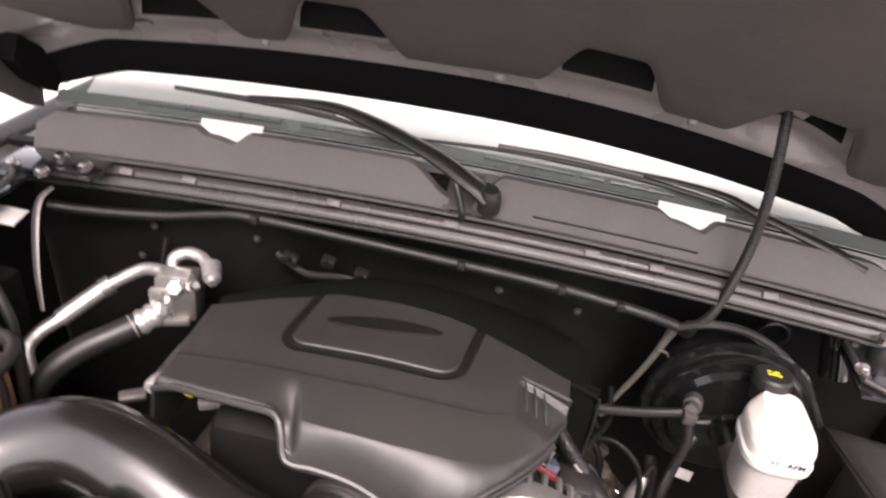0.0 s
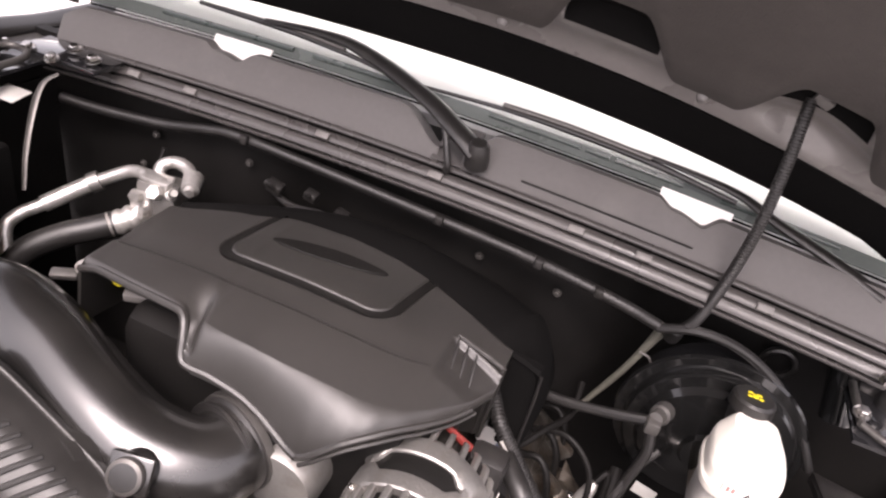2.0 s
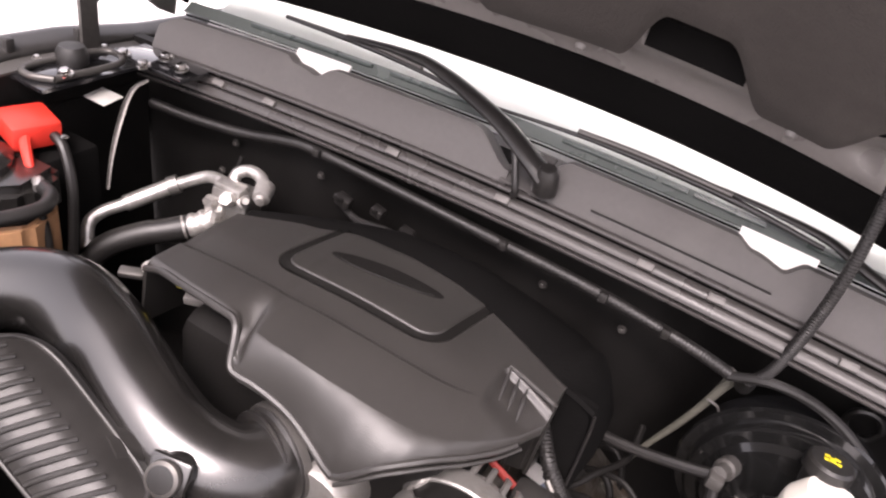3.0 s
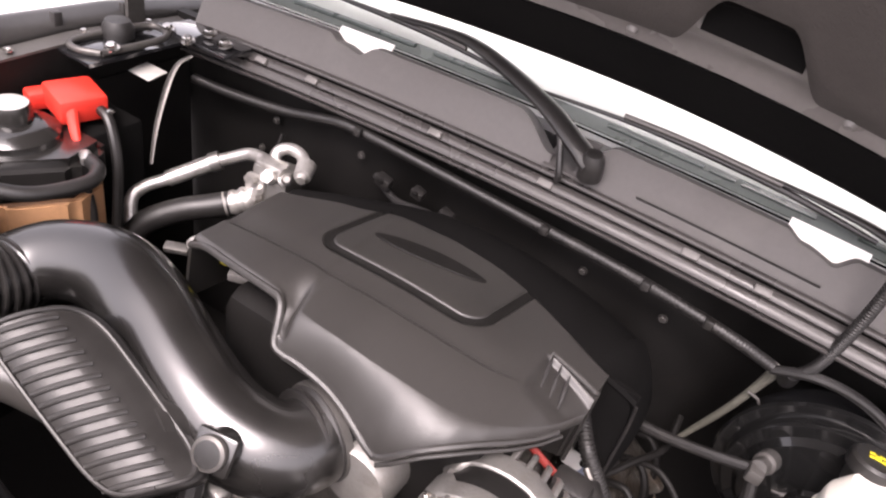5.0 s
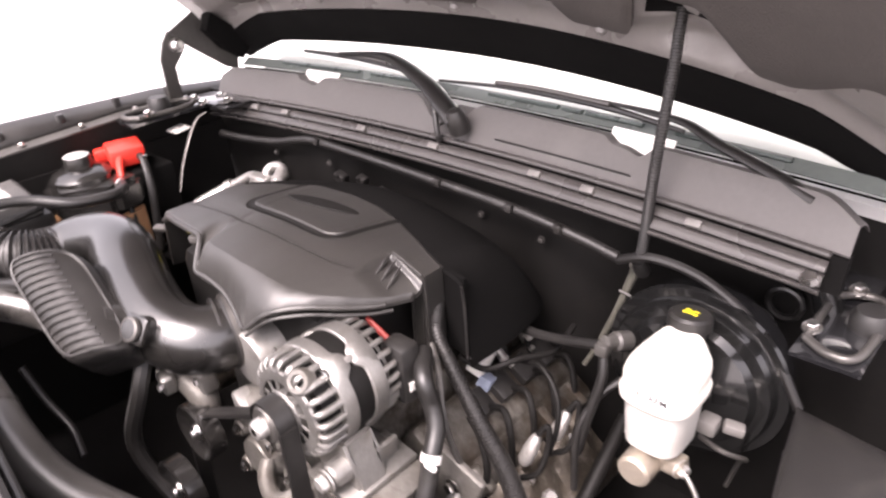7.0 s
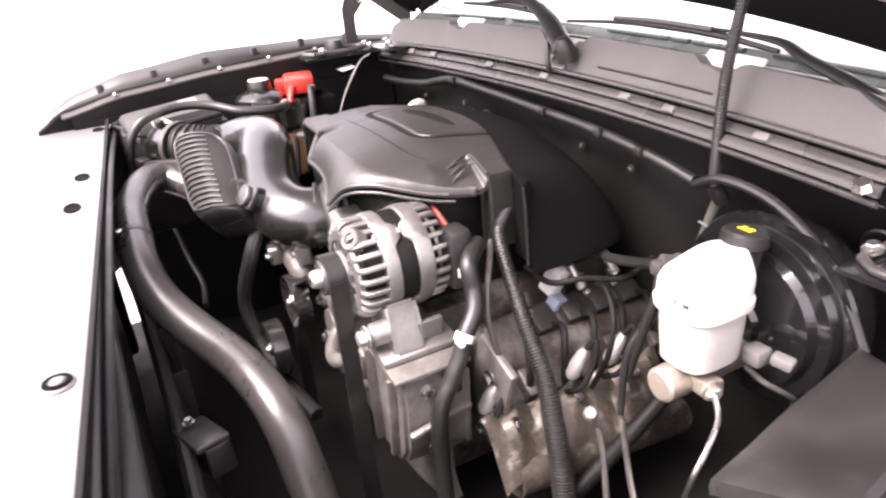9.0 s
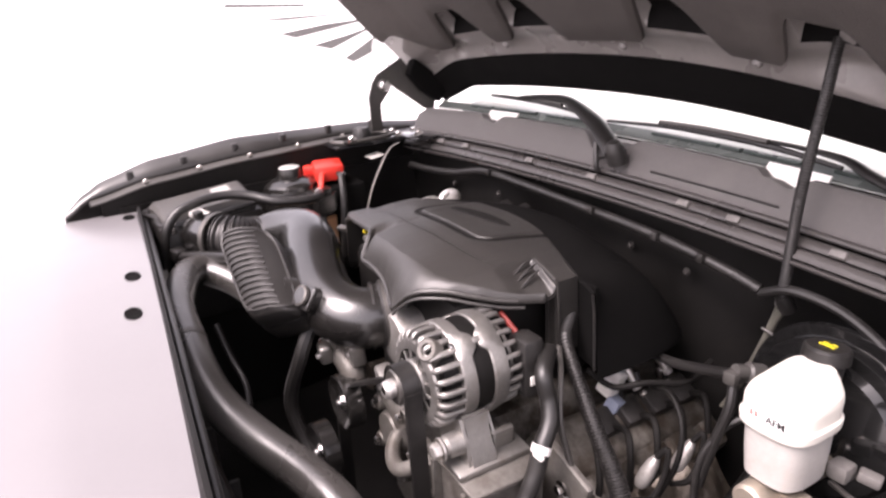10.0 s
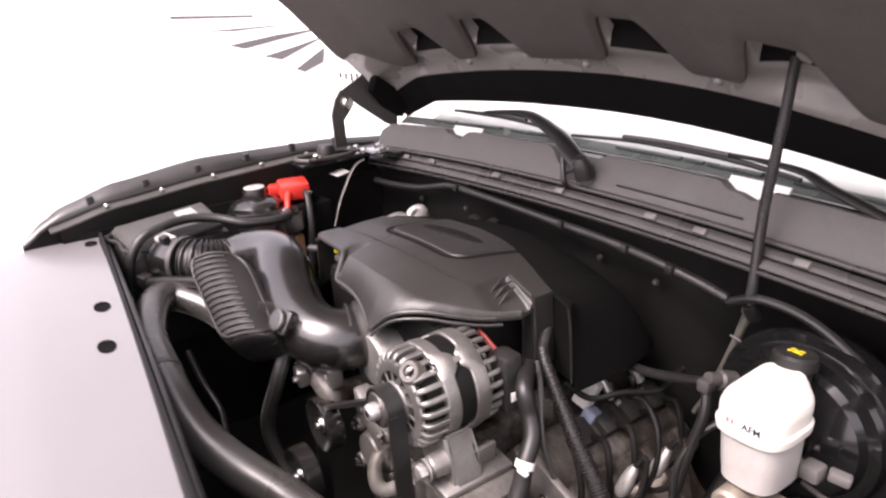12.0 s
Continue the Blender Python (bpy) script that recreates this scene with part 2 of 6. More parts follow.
def slab(bm, nu, nv, f, thick):
    """A grid with thickness: thick is added to the second side."""
    a = sheet(bm, nu, nv, f)
    b = sheet(bm, nu, nv, lambda u, v: Vector(f(u, v)) + Vector(thick))
    edge = lambda g: [g[i][0] for i in range(nu + 1)] + [g[nu][j] for j in range(1, nv + 1)] + [g[i][nv] for i in range(nu - 1, -1, -1)] + [g[0][j] for j in range(nv - 1, 0, -1)]
    ea, eb = edge(a), edge(b)
    for i in range(len(ea)):
        k = (i + 1) % len(ea)
        bm.faces.new((ea[i], ea[k], eb[k], eb[i]))
    return bm


def prism(bm, pts, thick):
    """An extruded outline of 3D points."""
    a = [bm.verts.new(p) for p in pts]
    b = [bm.verts.new(Vector(p) + Vector(thick)) for p in pts]
    bm.faces.new(a)
    bm.faces.new(b[::-1])
    for i in range(len(a)):
        k = (i + 1) % len(a)
        bm.faces.new((a[i], a[k], b[k], b[i]))
    return bm


def lerp_table(tab, x):
    """Piecewise-linear rows (x, a, b, ...)."""
    if x <= tab[0][0]:
        return tab[0][1:]
    for p, q in zip(tab, tab[1:]):
        if x <= q[0]:
            t = (x - p[0]) / (q[0] - p[0])
            t = t * t * (3 - 2 * t) * 0.4 + t * 0.6
            return tuple(a + (b - a) * t for a, b in zip(p[1:], q[1:]))
    return tab[-1][1:]


def step(a, b, x):
    t = max(0.0, min(1.0, (x - a) / (b - a)))
    return t * t * (3 - 2 * t)


def bolt(name, at, way, r, parent, material=None):
    bm = lathe_bm([(0, 0), (r * 1.5, 0), (r * 1.5, r * 0.3)], aim(at, way), seg=16)
    lathe(bm, [(r, r * 0.3), (r, r * 1.1), (r * 0.85, r * 1.25), (0, r * 1.25)], aim(at, way), seg=6)
    return part(name, bm, material or M_STEEL, parent)

# ---- ground and the lot behind ----
bm = bmesh.new()
sheet(bm, 24, 24, lambda u, v: Vector(((u - 0.5) * 900, (v - 0.5) * 900, 0)))
ground = solo("ground", bm, M_GROUND, "pale sunlit concrete ground around the truck", "ground", kind="structure")
# a white boarded wall across the lot with slanting grey vents
yard = thing("yard_wall", "white boarded wall with slanting grey vents", "wall", (-8.8, 3.9, 0))
YC, YT, YN = Vector((-8.706, 3.831, 0)), Vector((0.6, 0.8, 0)), Vector((0.8, -0.6, 0))


def yard_at(t, z, n=0.0):
    return YC + YT * t + YN * n + Vector((0, 0, z))


bm = bmesh.new()
prism(bm, [yard_at(-4.5, 0), yard_at(3.2, 0), yard_at(3.2, 1.75), yard_at(-4.5, 1.75)], YN * -0.12)
part("board", bm, M_FACADE, yard, smooth=0)
for pts in (((0.10, 0.70), (0.22, 0.65), (0.50, 0.77), (0.54, 0.97)), ((-0.34, 0.90), (-0.08, 0.84), (0.57, 1.12), (0.14, 1.01)), ((-0.81, 1.08), (-0.58, 1.02), (0.59, 1.23), (-0.10, 1.18)), ((-1.23, 1.29), (-0.69, 1.265), (0.38, 1.31)), ((-1.56, 1.52), (-1.56, 1.48), (-0.40, 1.43), (-0.40, 1.46))):
    bm = bmesh.new()
    prism(bm, [yard_at(t, z, 0.004) for t, z in pts], YN * 0.01)
    part("vent", bm, M_VENT, yard, smooth=0)
for k in range(8):
    t = 0.70 + 0.078 * k
    bm = bmesh.new()
    prism(bm, [yard_at(t, 0.61 - 0.008 * k, 0.004), yard_at(t + 0.035, 0.61 - 0.008 * k, 0.004), yard_at(t + 0.035, 0.54 - 0.03 * k, 0.004), yard_at(t, 0.54 - 0.03 * k, 0.004)], YN * 0.01)
    part("vent", bm, M_VENT, yard, smooth=0)

hall = thing("warehouse", "long white clad building across the lot", "building", (-180, 110, 0))
rot = pose(0, 0, 0, 0, 0, 62)
part("wall", box_bm((-200, 120, 9), (300, 20, 18), 0, rot), M_FACADE, hall, smooth=0)
part("roof", box_bm((-200, 120, 18.3), (302, 22, 0.6), 0, rot), M_FACADE, hall, smooth=0)
for k in range(9):
    c = Vector((-200, 120, 0)) + rot @ Vector((-64 + 16 * k, -10.05, 2.2))
    part("shutter_door", box_bm(c, (5, 0.12, 4.4), 0, rot), M_PANEL, hall, smooth=0)

# ---- the bay's walls ----
bm = bmesh.new()
slab(bm, 30, 12, lambda u, v: Vector((-0.83 + u * 1.80, 0.85 + 0.02 * math.sin(u * 23) * step(0.1, 0.5, v) * step(0.95, 0.6, v) * step(0.62, 0.57, u) - 0.035 * (2 * u - 1) ** 2 * step(0.70, 0.60, u) + 0.12 * step(0.60, 0.69, u), 0.5 + v * 0.71)), (0, 0.02, 0))
solo("wall_firewall", bm, M_MATT, "black painted steel firewall behind the engine", "firewall", kind="structure")
for side, name in ((-1, "wall_apron_passenger"), (1, "wall_apron_driver")):
    bm = bmesh.new()
    high = 0.63 if side < 0 else 0.46
    slab(bm, 24, 10, lambda u, v: Vector((side * ((0.762 if side < 0 else 0.90) + 0.02 * math.sin(u * 9 + 1) * (1 - v)), 0.02 + u * (0.8 if side < 0 else 1.0), 0.5 + v * high)), (side * 0.015, 0, 0))
    solo(name, bm, M_MATT, "black painted inner wing of the engine bay", "inner fender", kind="structure")
bm = box_bm((0.1, 0.4, 0.5), (2.0, 1.5, 0.02))
solo("floor_undertray", bm, M_MATT, "black undertray below the engine", "undertray", kind="structure", smooth=0)


# ---- front panel ----
front = thing("radiator_cover", "white painted radiator support panel with oval slots", "panel", (0, -0.1, 1.15))


def front_z(x, y):
    return 1.137 - 0.07 * (x + 0.2) ** 2 - 0.25 * max(0, -0.12 - y) ** 1.3


def front_rear(x):
    return -0.008 - 0.09 * x


HOLES = [(-0.70, 0.03), (-0.239, -0.023), (-0.071, -0.046)]
bm = bmesh.new()
slab(bm, 110, 36, lambda u, v: Vector(((u - 0.5) * 1.58, -0.5 + v * (0.5 + front_rear((u - 0.5) * 1.58)), front_z((u - 0.5) * 1.58, -0.5 + v * 0.53))), (0, 0, -0.004))
panel = part("panel", bm, M_PANEL, front)
for hx, hy in HOLES:
    bm = lathe_bm([(0, 0.0012), (0.0125, 0.0012), (0.0135, 0.002), (0.0145, 0.002), (0.015, -0.001)], Matrix.Translation((hx, hy, front_z(hx, hy))) @ Matrix.Diagonal((1.6, 0.9, 1, 1)), seg=24)
    part("slot", bm, M_SEAL, front, "dark oval slot")
bm = lathe_bm([(0, 0.005), (0.007, 0.005), (0.0085, 0.003), (0.016, 0.002), (0.018, 0)], Matrix.Translation((0.426, -0.085, front_z(0.426, -0.085))))
part("push_clip", bm, M_CLIP, front, "bright push clip in a dark ring")
part("clip_ring", lathe_bm([(0.009, 0.0042), (0.012, 0.0046), (0.0145, 0.004), (0.0155, 0.0)], Matrix.Translation((0.426, -0.085, front_z(0.426, -0.085)))), M_SEAL, front, "dark ring")
bm = bmesh.new()
tube(bm, [(x / 10, front_rear(x / 10) + 0.008, front_z(x / 10, 0) - 0.010) for x in range(-7, 8, 2)], 0.006, seg=10)
part("edge_seal", bm, M_RUBBER, front, "black rubber edge strip")
bm = bmesh.new()
slab(bm, 40, 6, lambda u, v: Vector(((u - 0.5) * 1.42, front_rear((u - 0.5) * 1.42) - 0.004 - 0.02 * v, 1.14 - 0.12 * v)), (0, 0.006, 0))
part("rear_flange", bm, M_MATT, front)
bm = bmesh.new()
slab(bm, 20, 8, lambda u, v: Vector(((u - 0.5) * 1.42, -0.05, 0.52 + 0.52 * v)), (0, -0.05, 0))
rad = thing("radiator", "black radiator with finned core and side tanks", "radiator", (0, -0.08, 0.6))
part("core", bm, M_MATT, rad)
for sx in (-1, 1):
    part("side_tank", box_bm((sx * 0.66, -0.06, 0.8), (0.07, 0.07, 0.5), 0.012), M_BLACK, rad)
part("top_rail", box_bm((0, -0.055, 1.05), (1.38, 0.055, 0.03), 0.006), M_BLACK, rad)
for k in range(14):
    part("cooling_fin", box_bm((0, -0.047, 0.56 + 0.034 * k), (1.24, 0.006, 0.005), 0), M_DARKSTEEL, rad)

# ---- fenders ----


def fender(side):
    th = thing("fender", "gloss black front fender with a folded inner flange", "fender", (side * 0.9, 0.4, 1.15), "fenders")
    low = 0.0 if side < 0 else 0.18
    crown = [(-0.10, 1.132, 0.800), (-0.05, 1.168, 0.812), (0.0, 1.194, 0.82), (0.12, 1.225, 0.826), (0.336, 1.246, 0.83), (0.683, 1.236, 0.83), (0.88, 1.216, 0.825), (1.4, 1.20, 0.82)]

    def fold(y):
        """Height of the folded inner edge."""
        if side > 0:
            return 1.15 - low
        return lerp_table([(-0.10, 1.118), (-0.04, 1.158), (0.11, 1.187), (0.33, 1.205), (0.6, 1.216), (0.9, 1.20), (1.4, 1.18)], y)[0]

    def skin(u, v):
        y = -0.10 + u * 1.5
        z, x = lerp_table(crown, y)
        z -= low * step(-0.05, 0.1, y)
        x += 0.6 * low
        if v < 0.35:
            k = v / 0.35
            return Vector((side * (0.79 + (x - 0.79) * k ** 2), y, min(z, fold(y)) + (z - min(z, fold(y))) * k))
        k = (v - 0.35) / 0.65
        wide = 0.03 + 0.17 * step(-0.1, 0.4, y)
        return Vector((side * (x + wide * math.sin(k * 1.57)), y, z - 0.45 * k ** 1.5 - 0.03 * k))
    bm = bmesh.new()
    slab(bm, 70, 30, skin, (side * 0.002, 0, -0.005))
    part("skin", bm, M_PAINT if side > 0 else M_FENDER, th)
    bm = bmesh.new()
    slab(bm, 40, 4, lambda u, v: Vector((side * (0.765 + 0.026 * v), -0.04 + u * 0.9, fold(-0.04 + u * 0.9) - 0.004 - (0.012 if side > 0 else 0.0) * (1 - u) - 0.006 * (1 - v))), (0, 0, -0.004))
    part("inner_flange", bm, M_LID, th)
    if side < 0:
        bm = bmesh.new()
        slab(bm, 30, 4, lambda u, v: Vector((-0.766 - 0.01 * v, -0.02 + u * 0.86, (fold(-0.02 + u * 0.86) - 0.012) * (1 - v) + 1.02 * v)), (-0.004, 0, 0))
        part("inner_wing", bm, M_MATT, th, "dark inner wing panel")
    for k in range(6):
        y = 0.06 + 0.13 * k
        bm = box_bm((side * 0.80, y, fold(y) + 0.014), (0.014, 0.016, 0.03), 0.003)
        part("flange_bracket", bm, M_BLACK, th)
        bolt("flange_bolt", (side * 0.776, y + 0.03, fold(y + 0.03) - 0.004), (0, 0, 1), 0.005, th)
    if side > 0:
        th.location.x += 0.13
    return th


fender(-1)
fender(1)

# ---- windshield, cowl, wipers ----
ws = thing("windshield", "clear laminated windshield reflecting bright sky", "windshield", (0, 1.0, 1.28), kind="structure")


def wind(u, v):
    x = (u - 0.5) * 1.5
    return Vector((x, 0.945 - 0.07 * x * x + v * 0.62, 1.262 - 0.02 * x * x + v * 0.42))


bm = bmesh.new()
slab(bm, 24, 10, wind, (0, 0.003, -0.005))
pane = part("pane", bm, M_GLASS, ws)
pane.visible_shadow = False
bm = bmesh.new()
slab(bm, 24, 2, lambda u, v: wind(u, v * 0.034) + Vector((0, -0.004, 0.006)), (0, 0.001, -0.002))
part("lower_seal", bm, M_FRIT, ws)
for x0, x1 in ((-0.60, -0.34), (-0.30, -0.12), (0.03, 0.19), (0.20, 0.24), (0.25, 0.36), (0.42, 0.60)):
    part("lower_moulding", tube_bm([wind(0.5 + (x0 + (x1 - x0) * k / 3) / 1.5, 0.03) + Vector((0, -0.012, 0.006)) for k in range(4)], 0.006, n=4, seg=8, flat=0.6), M_MOULD, ws, "dark grey-green glass moulding")
# added pale sheet along the glass, in place of the sky's bright reflection
bm = bmesh.new()
slab(bm, 24, 10, lambda u, v: wind(u, v) + Vector((0, 0.05 + 0.1 * v, -0.035 - 0.05 * v)), (0, 0.003, -0.02))
solo("dashboard", bm, M_SKYGLARE, "added pale sheet behind the windshield standing in for reflected sky", "dashboard")
bm = bmesh.new()
cab = thing("cab", "black cab body behind the windshield", "cab", (0, 1.6, 0.6))
box(bm, (0, 1.95, 1.5), (1.6, 0.1, 1.2), 0.02)
part("rear_wall", bm, M_PAINT, cab)
part("body", box_bm((0, 1.5, 0.85), (1.6, 0.96, 0.6), 0.02), M_PAINT, cab)


def ridge(x):
    """The cowl's front ridge."""
    return Vector((x, 0.835 - 0.03 * (x / 0.74) ** 2, 1.222 - 0.016 * (x / 0.74) ** 2))


cowl = thing("cowl_panel", "grey weathered plastic cowl panel below the windshield", "cowl", (0, 0.84, 1.2))
XL, XR = -0.735, 0.72


def cowl_top(x):
    """How far the panel rises above its ridge."""
    h = 1.0 - 0.06 * (x / 0.7) ** 2
    for t in (-0.41, 0.385):
        h -= 0.3 * step(0.05, 0.022, abs(x - t + 0.006)) * (1 + 0.25 * math.sin((x - t) * 60))
    if x < 0:
        h *= 1 - 0.75 * step(-0.10, -0.012, x)
        h *= step(-0.74, -0.70, x) * 0.4 + 0.6
    else:
        h *= 0.35 + 0.65 * step(0.03, 0.075, x)
        h *= step(0.74, 0.66, x) * 0.55 + 0.45
    return h


for a, b in ((XL, -0.012), (0.03, XR)):
    bm = bmesh.new()

    def face(u, v):
        x = a + (b - a) * u
        h = cowl_top(x)
        p = ridge(x)
        if v < 0.75:
            k = v / 0.75 * h
            return p + Vector((0, 0.004 + 0.036 * k, 0.002 + 0.058 * k + 0.006 * math.sin(k * 3.0)))
        k = (v - 0.75) / 0.25
        return p + Vector((0, 0.004 + 0.036 * h + 0.06 * k, 0.002 + 0.058 * h + 0.006 * math.sin(h * 3) - 0.03 * k * k))
    slab(bm, 130, 16, face, (0, 0.002, -0.004))
    part("vent_panel", bm, M_COWL, cowl)
bm = bmesh.new()
slab(bm, 8, 6, lambda u, v: ridge(-0.02 + 0.06 * u) + Vector((0, 0.003 + 0.08 * v, 0.008 + 0.03 * v)), (0, 0, -0.004))
part("wiper_well", bm, M_COWL, cowl)
for t in (-0.41, 0.385):
    bm = bmesh.new()
    slab(bm, 10, 4, lambda u, v: ridge(t - 0.055 + 0.11 * u) + Vector((0, 0.042 + 0.03 * v, 0.028 + 0.036 * v)), (0, 0.003, -0.002))
    part("drain_tab", bm, M_WHITE, cowl, "white plastic flap showing in the notch")
bm = bmesh.new()
slab(bm, 24, 1, lambda u, v: ridge(0.13 + 0.27 * u) + Vector((0, 0.009, 0.016 + 0.0025 * v)), (0, -0.002, 0.002))
part("seam", bm, M_BLACK, cowl, "dark seam in the panel")
xs = [XL + (XR - 0.02 - XL) * i / 16 for i in range(17)]
part("upper_lip", tube_bm([ridge(x) + Vector((0, -0.003, 0.0)) for x in xs], 0.006, n=3, seg=10, flat=0.8), M_STRIP, cowl)
for nm, y0, z0, y1, z1 in (("middle_lip", -0.010, -0.009, -0.019, -0.019), ("lower_lip", -0.021, -0.023, -0.03, -0.035), ("bottom_lip", -0.031, -0.04, -0.028, -0.048)):
    bm = bmesh.new()
    slab(bm, 70, 4, lambda u, v: ridge(XL + (XR - 0.02 - XL) * u) + Vector((0, y0 + (y1 - y0) * v - 0.002 * math.sin(v * 3.14), z0 + (z1 - z0) * v)), (0, 0.006, 0.0))
    part(nm, bm, M_STRIP, cowl)
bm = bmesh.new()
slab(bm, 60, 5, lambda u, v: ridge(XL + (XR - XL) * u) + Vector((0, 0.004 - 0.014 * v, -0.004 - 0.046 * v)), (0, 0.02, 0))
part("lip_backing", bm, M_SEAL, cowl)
for x in (-0.64, -0.56, -0.45, -0.2, 0.0, 0.235, 0.34, 0.52):
    part("clip", box_bm(ridge(x) + Vector((0, -0.017, -0.013)), (0.024, 0.012, 0.011), 0.002, pose(0, 0, 0, 45, 0, 0)), M_CLIP, cowl)


def wiper(arm, blade, lift, label, slim=1.0):
    th = thing("wiper", label, "wiper", arm[0], "windshield wipers")
    part("arm", tube_bm(arm, [slim * r for r in (0.022, 0.021, 0.018, 0.013, 0.007)], n=6, seg=12, flat=0.6), M_BLACK, th)
    part("pivot_cap", lathe_bm([(0, 0.026), (0.012, 0.024), (0.017, 0.015), (0.019, 0), (0.019, -0.02), (0, -0.02)], aim(Vector(arm[0]) - Vector((0, 0, 0.03 * (1 - slim))), (0, -0.3, 1)) @ Matrix.Scale(slim, 4)), M_BLACK, th)
    bm = tube_bm(blade, [0.003, 0.004, 0.006, 0.006, 0.004], n=6, seg=8)
    part("blade", bm, M_RUBBER, th)
    bm = tube_bm([Vector(p) + Vector((0, -0.004, lift)) for p in blade[1:-1]], 0.005, n=6, seg=8)
    part("blade_frame", bm, M_DARKSTEEL, th)
    return th


w = wiper([(0.056, 0.826, 1.264), (0.02, 0.838, 1.281), (-0.06, 0.872, 1.306), (-0.205, 0.93, 1.323), (-0.29, 0.945, 1.322), (-0.40, 0.945, 1.312)],
          [(-0.13, 0.935, 1.293), (-0.24, 0.945, 1.302), (-0.36, 0.95, 1.306), (-0.54, 0.95, 1.303)], 0.008, "black wiper with arm bent across the cowl")
part("washer_hose", tube_bm([(-0.015, 0.845, 1.292), (0.0, 0.828, 1.275), (0.015, 0.815, 1.24), (0.015, 0.82, 1.222)], 0.0055), M_RUBBER, w)
wiper([(0.66, 0.85, 1.255), (0.60, 0.868, 1.27), (0.50, 0.90, 1.288), (0.44, 0.925, 1.30), (0.36, 0.94, 1.303), (0.28, 0.945, 1.305)],
      [(-0.10, 0.95, 1.289), (0.05, 0.952, 1.297), (0.16, 0.95, 1.299), (0.30, 0.94, 1.297), (0.44, 0.92, 1.288)], 0.008, "black wiper with its blade lying along the glass", 0.6)

# ---- hood ----
hood = thing("hood", "raised hood with felt insulation pad on its underside", "hood", (0, 0.88, 1.44))
SL = 1.0


def hood_at(x, s, lift=0.0):
    """A place on the hood's underside: s metres from the rear edge, lift metres below it."""
    drop = (0.19 if x > 0 else 0.11) * x * x + 0.35 * max(0, abs(x) - 0.62) ** 1.2
    c = 0.7071
    return Vector((x, 0.885 - s * c - lift * c, 1.443 + s * c * SL - drop - lift * c))


def hood_front(x):
    return 1.06 - 0.16 * (x / 0.75) ** 2


ARCHES = (-0.45, -0.2, 0.19, 0.47)


def sag(x, s):
    """The panel is pressed deeper where the conduit enters."""
    return 0.03 * math.exp(-((x - 0.47) / 0.085) ** 2) * step(-0.005, 0.03, s)


def panel_f(u, v):
    """The pressed inner panel, with a pocket above each scallop of the pad."""
    x = (u - 0.5) * 1.6
    s = -0.014 + v ** 1.6 * (0.014 + hood_front(x))
    deep = max(step(0.072, 0.06, abs(x - c)) for c in ARCHES) * step(0.078, 0.09, s) * step(0.21, 0.195, s)
    return hood_at(x, s, -0.032 * deep - sag(x, s)) + Vector((0, 0.006, 0.006)) * math.sin(min(1, (s + 0.014) * 13) * 3.14)


bm = bmesh.new()
slab(bm, 200, 90, panel_f, (0, 0.005, 0.005))
part("inner_panel", bm, M_HOODIN, hood)
bm = bmesh.new()
slab(bm, 60, 20, lambda u, v: hood_at((u - 0.5) * 1.66, -0.04 + v * (0.045 + hood_front((u - 0.5) * 1.66)), -0.08), (0, 0.004, 0.004))
part("skin", bm, M_PAINT, hood)
bm = bmesh.new()
slab(bm, 60, 10, lambda u, v: hood_at((u - 0.5) * 1.56, -0.008 - 0.02 * v, 0.004) + Vector((0, 0.042 * v, -0.068 * v * (1 - 0.25 * (2 * u - 1) ** 2))), (0, 0.02, 0.004))
part("rear_seal", bm, M_SEAL, hood, "matt black rubber seal")


def pad_edge(x):
    s = 0.046
    for c in ARCHES:
        s += 0.118 * step(0.10, 0.035, abs(x - c))
    s += 0.12 * step(0.6, 0.74, abs(x))
    return s


bm = bmesh.new()


def pad_f(u, v):
    x = (u - 0.5) * 1.56
    e = pad_edge(x)
    s = e + v * (hood_front(x) - 0.07 - e)
    puff = 0.012 + 0.008 * noise.noise(Vector((x * 4, s * 4, 1))) + 0.006 * step(0.0, 0.04, v)
    return hood_at(x, s, puff)


slab(bm, 300, 50, pad_f, (0, 0.006, 0.006))
part("insulation_pad", bm, M_PAD, hood, "dark felt insulation pad with scalloped edge")
# black sheets in the pockets stand in for the shade inside them
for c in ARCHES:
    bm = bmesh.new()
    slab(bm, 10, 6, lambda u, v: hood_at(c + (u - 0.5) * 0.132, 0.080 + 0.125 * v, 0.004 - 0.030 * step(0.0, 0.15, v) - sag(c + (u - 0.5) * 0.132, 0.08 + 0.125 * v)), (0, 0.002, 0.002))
    part("opening", bm, M_SEAL, hood, "black sheet painting the dark inside of an inner panel pocket")
for x, s in ((0.037, 0.03), (-0.33, 0.035), (0.33, 0.04)):
    part("pad_clip", lathe_bm([(0, 0.008), (0.006, 0.006), (0.009, 0.0)], aim(hood_at(x, s, 0.01), (0, -1, -1)), seg=12), M_CLIP, hood)

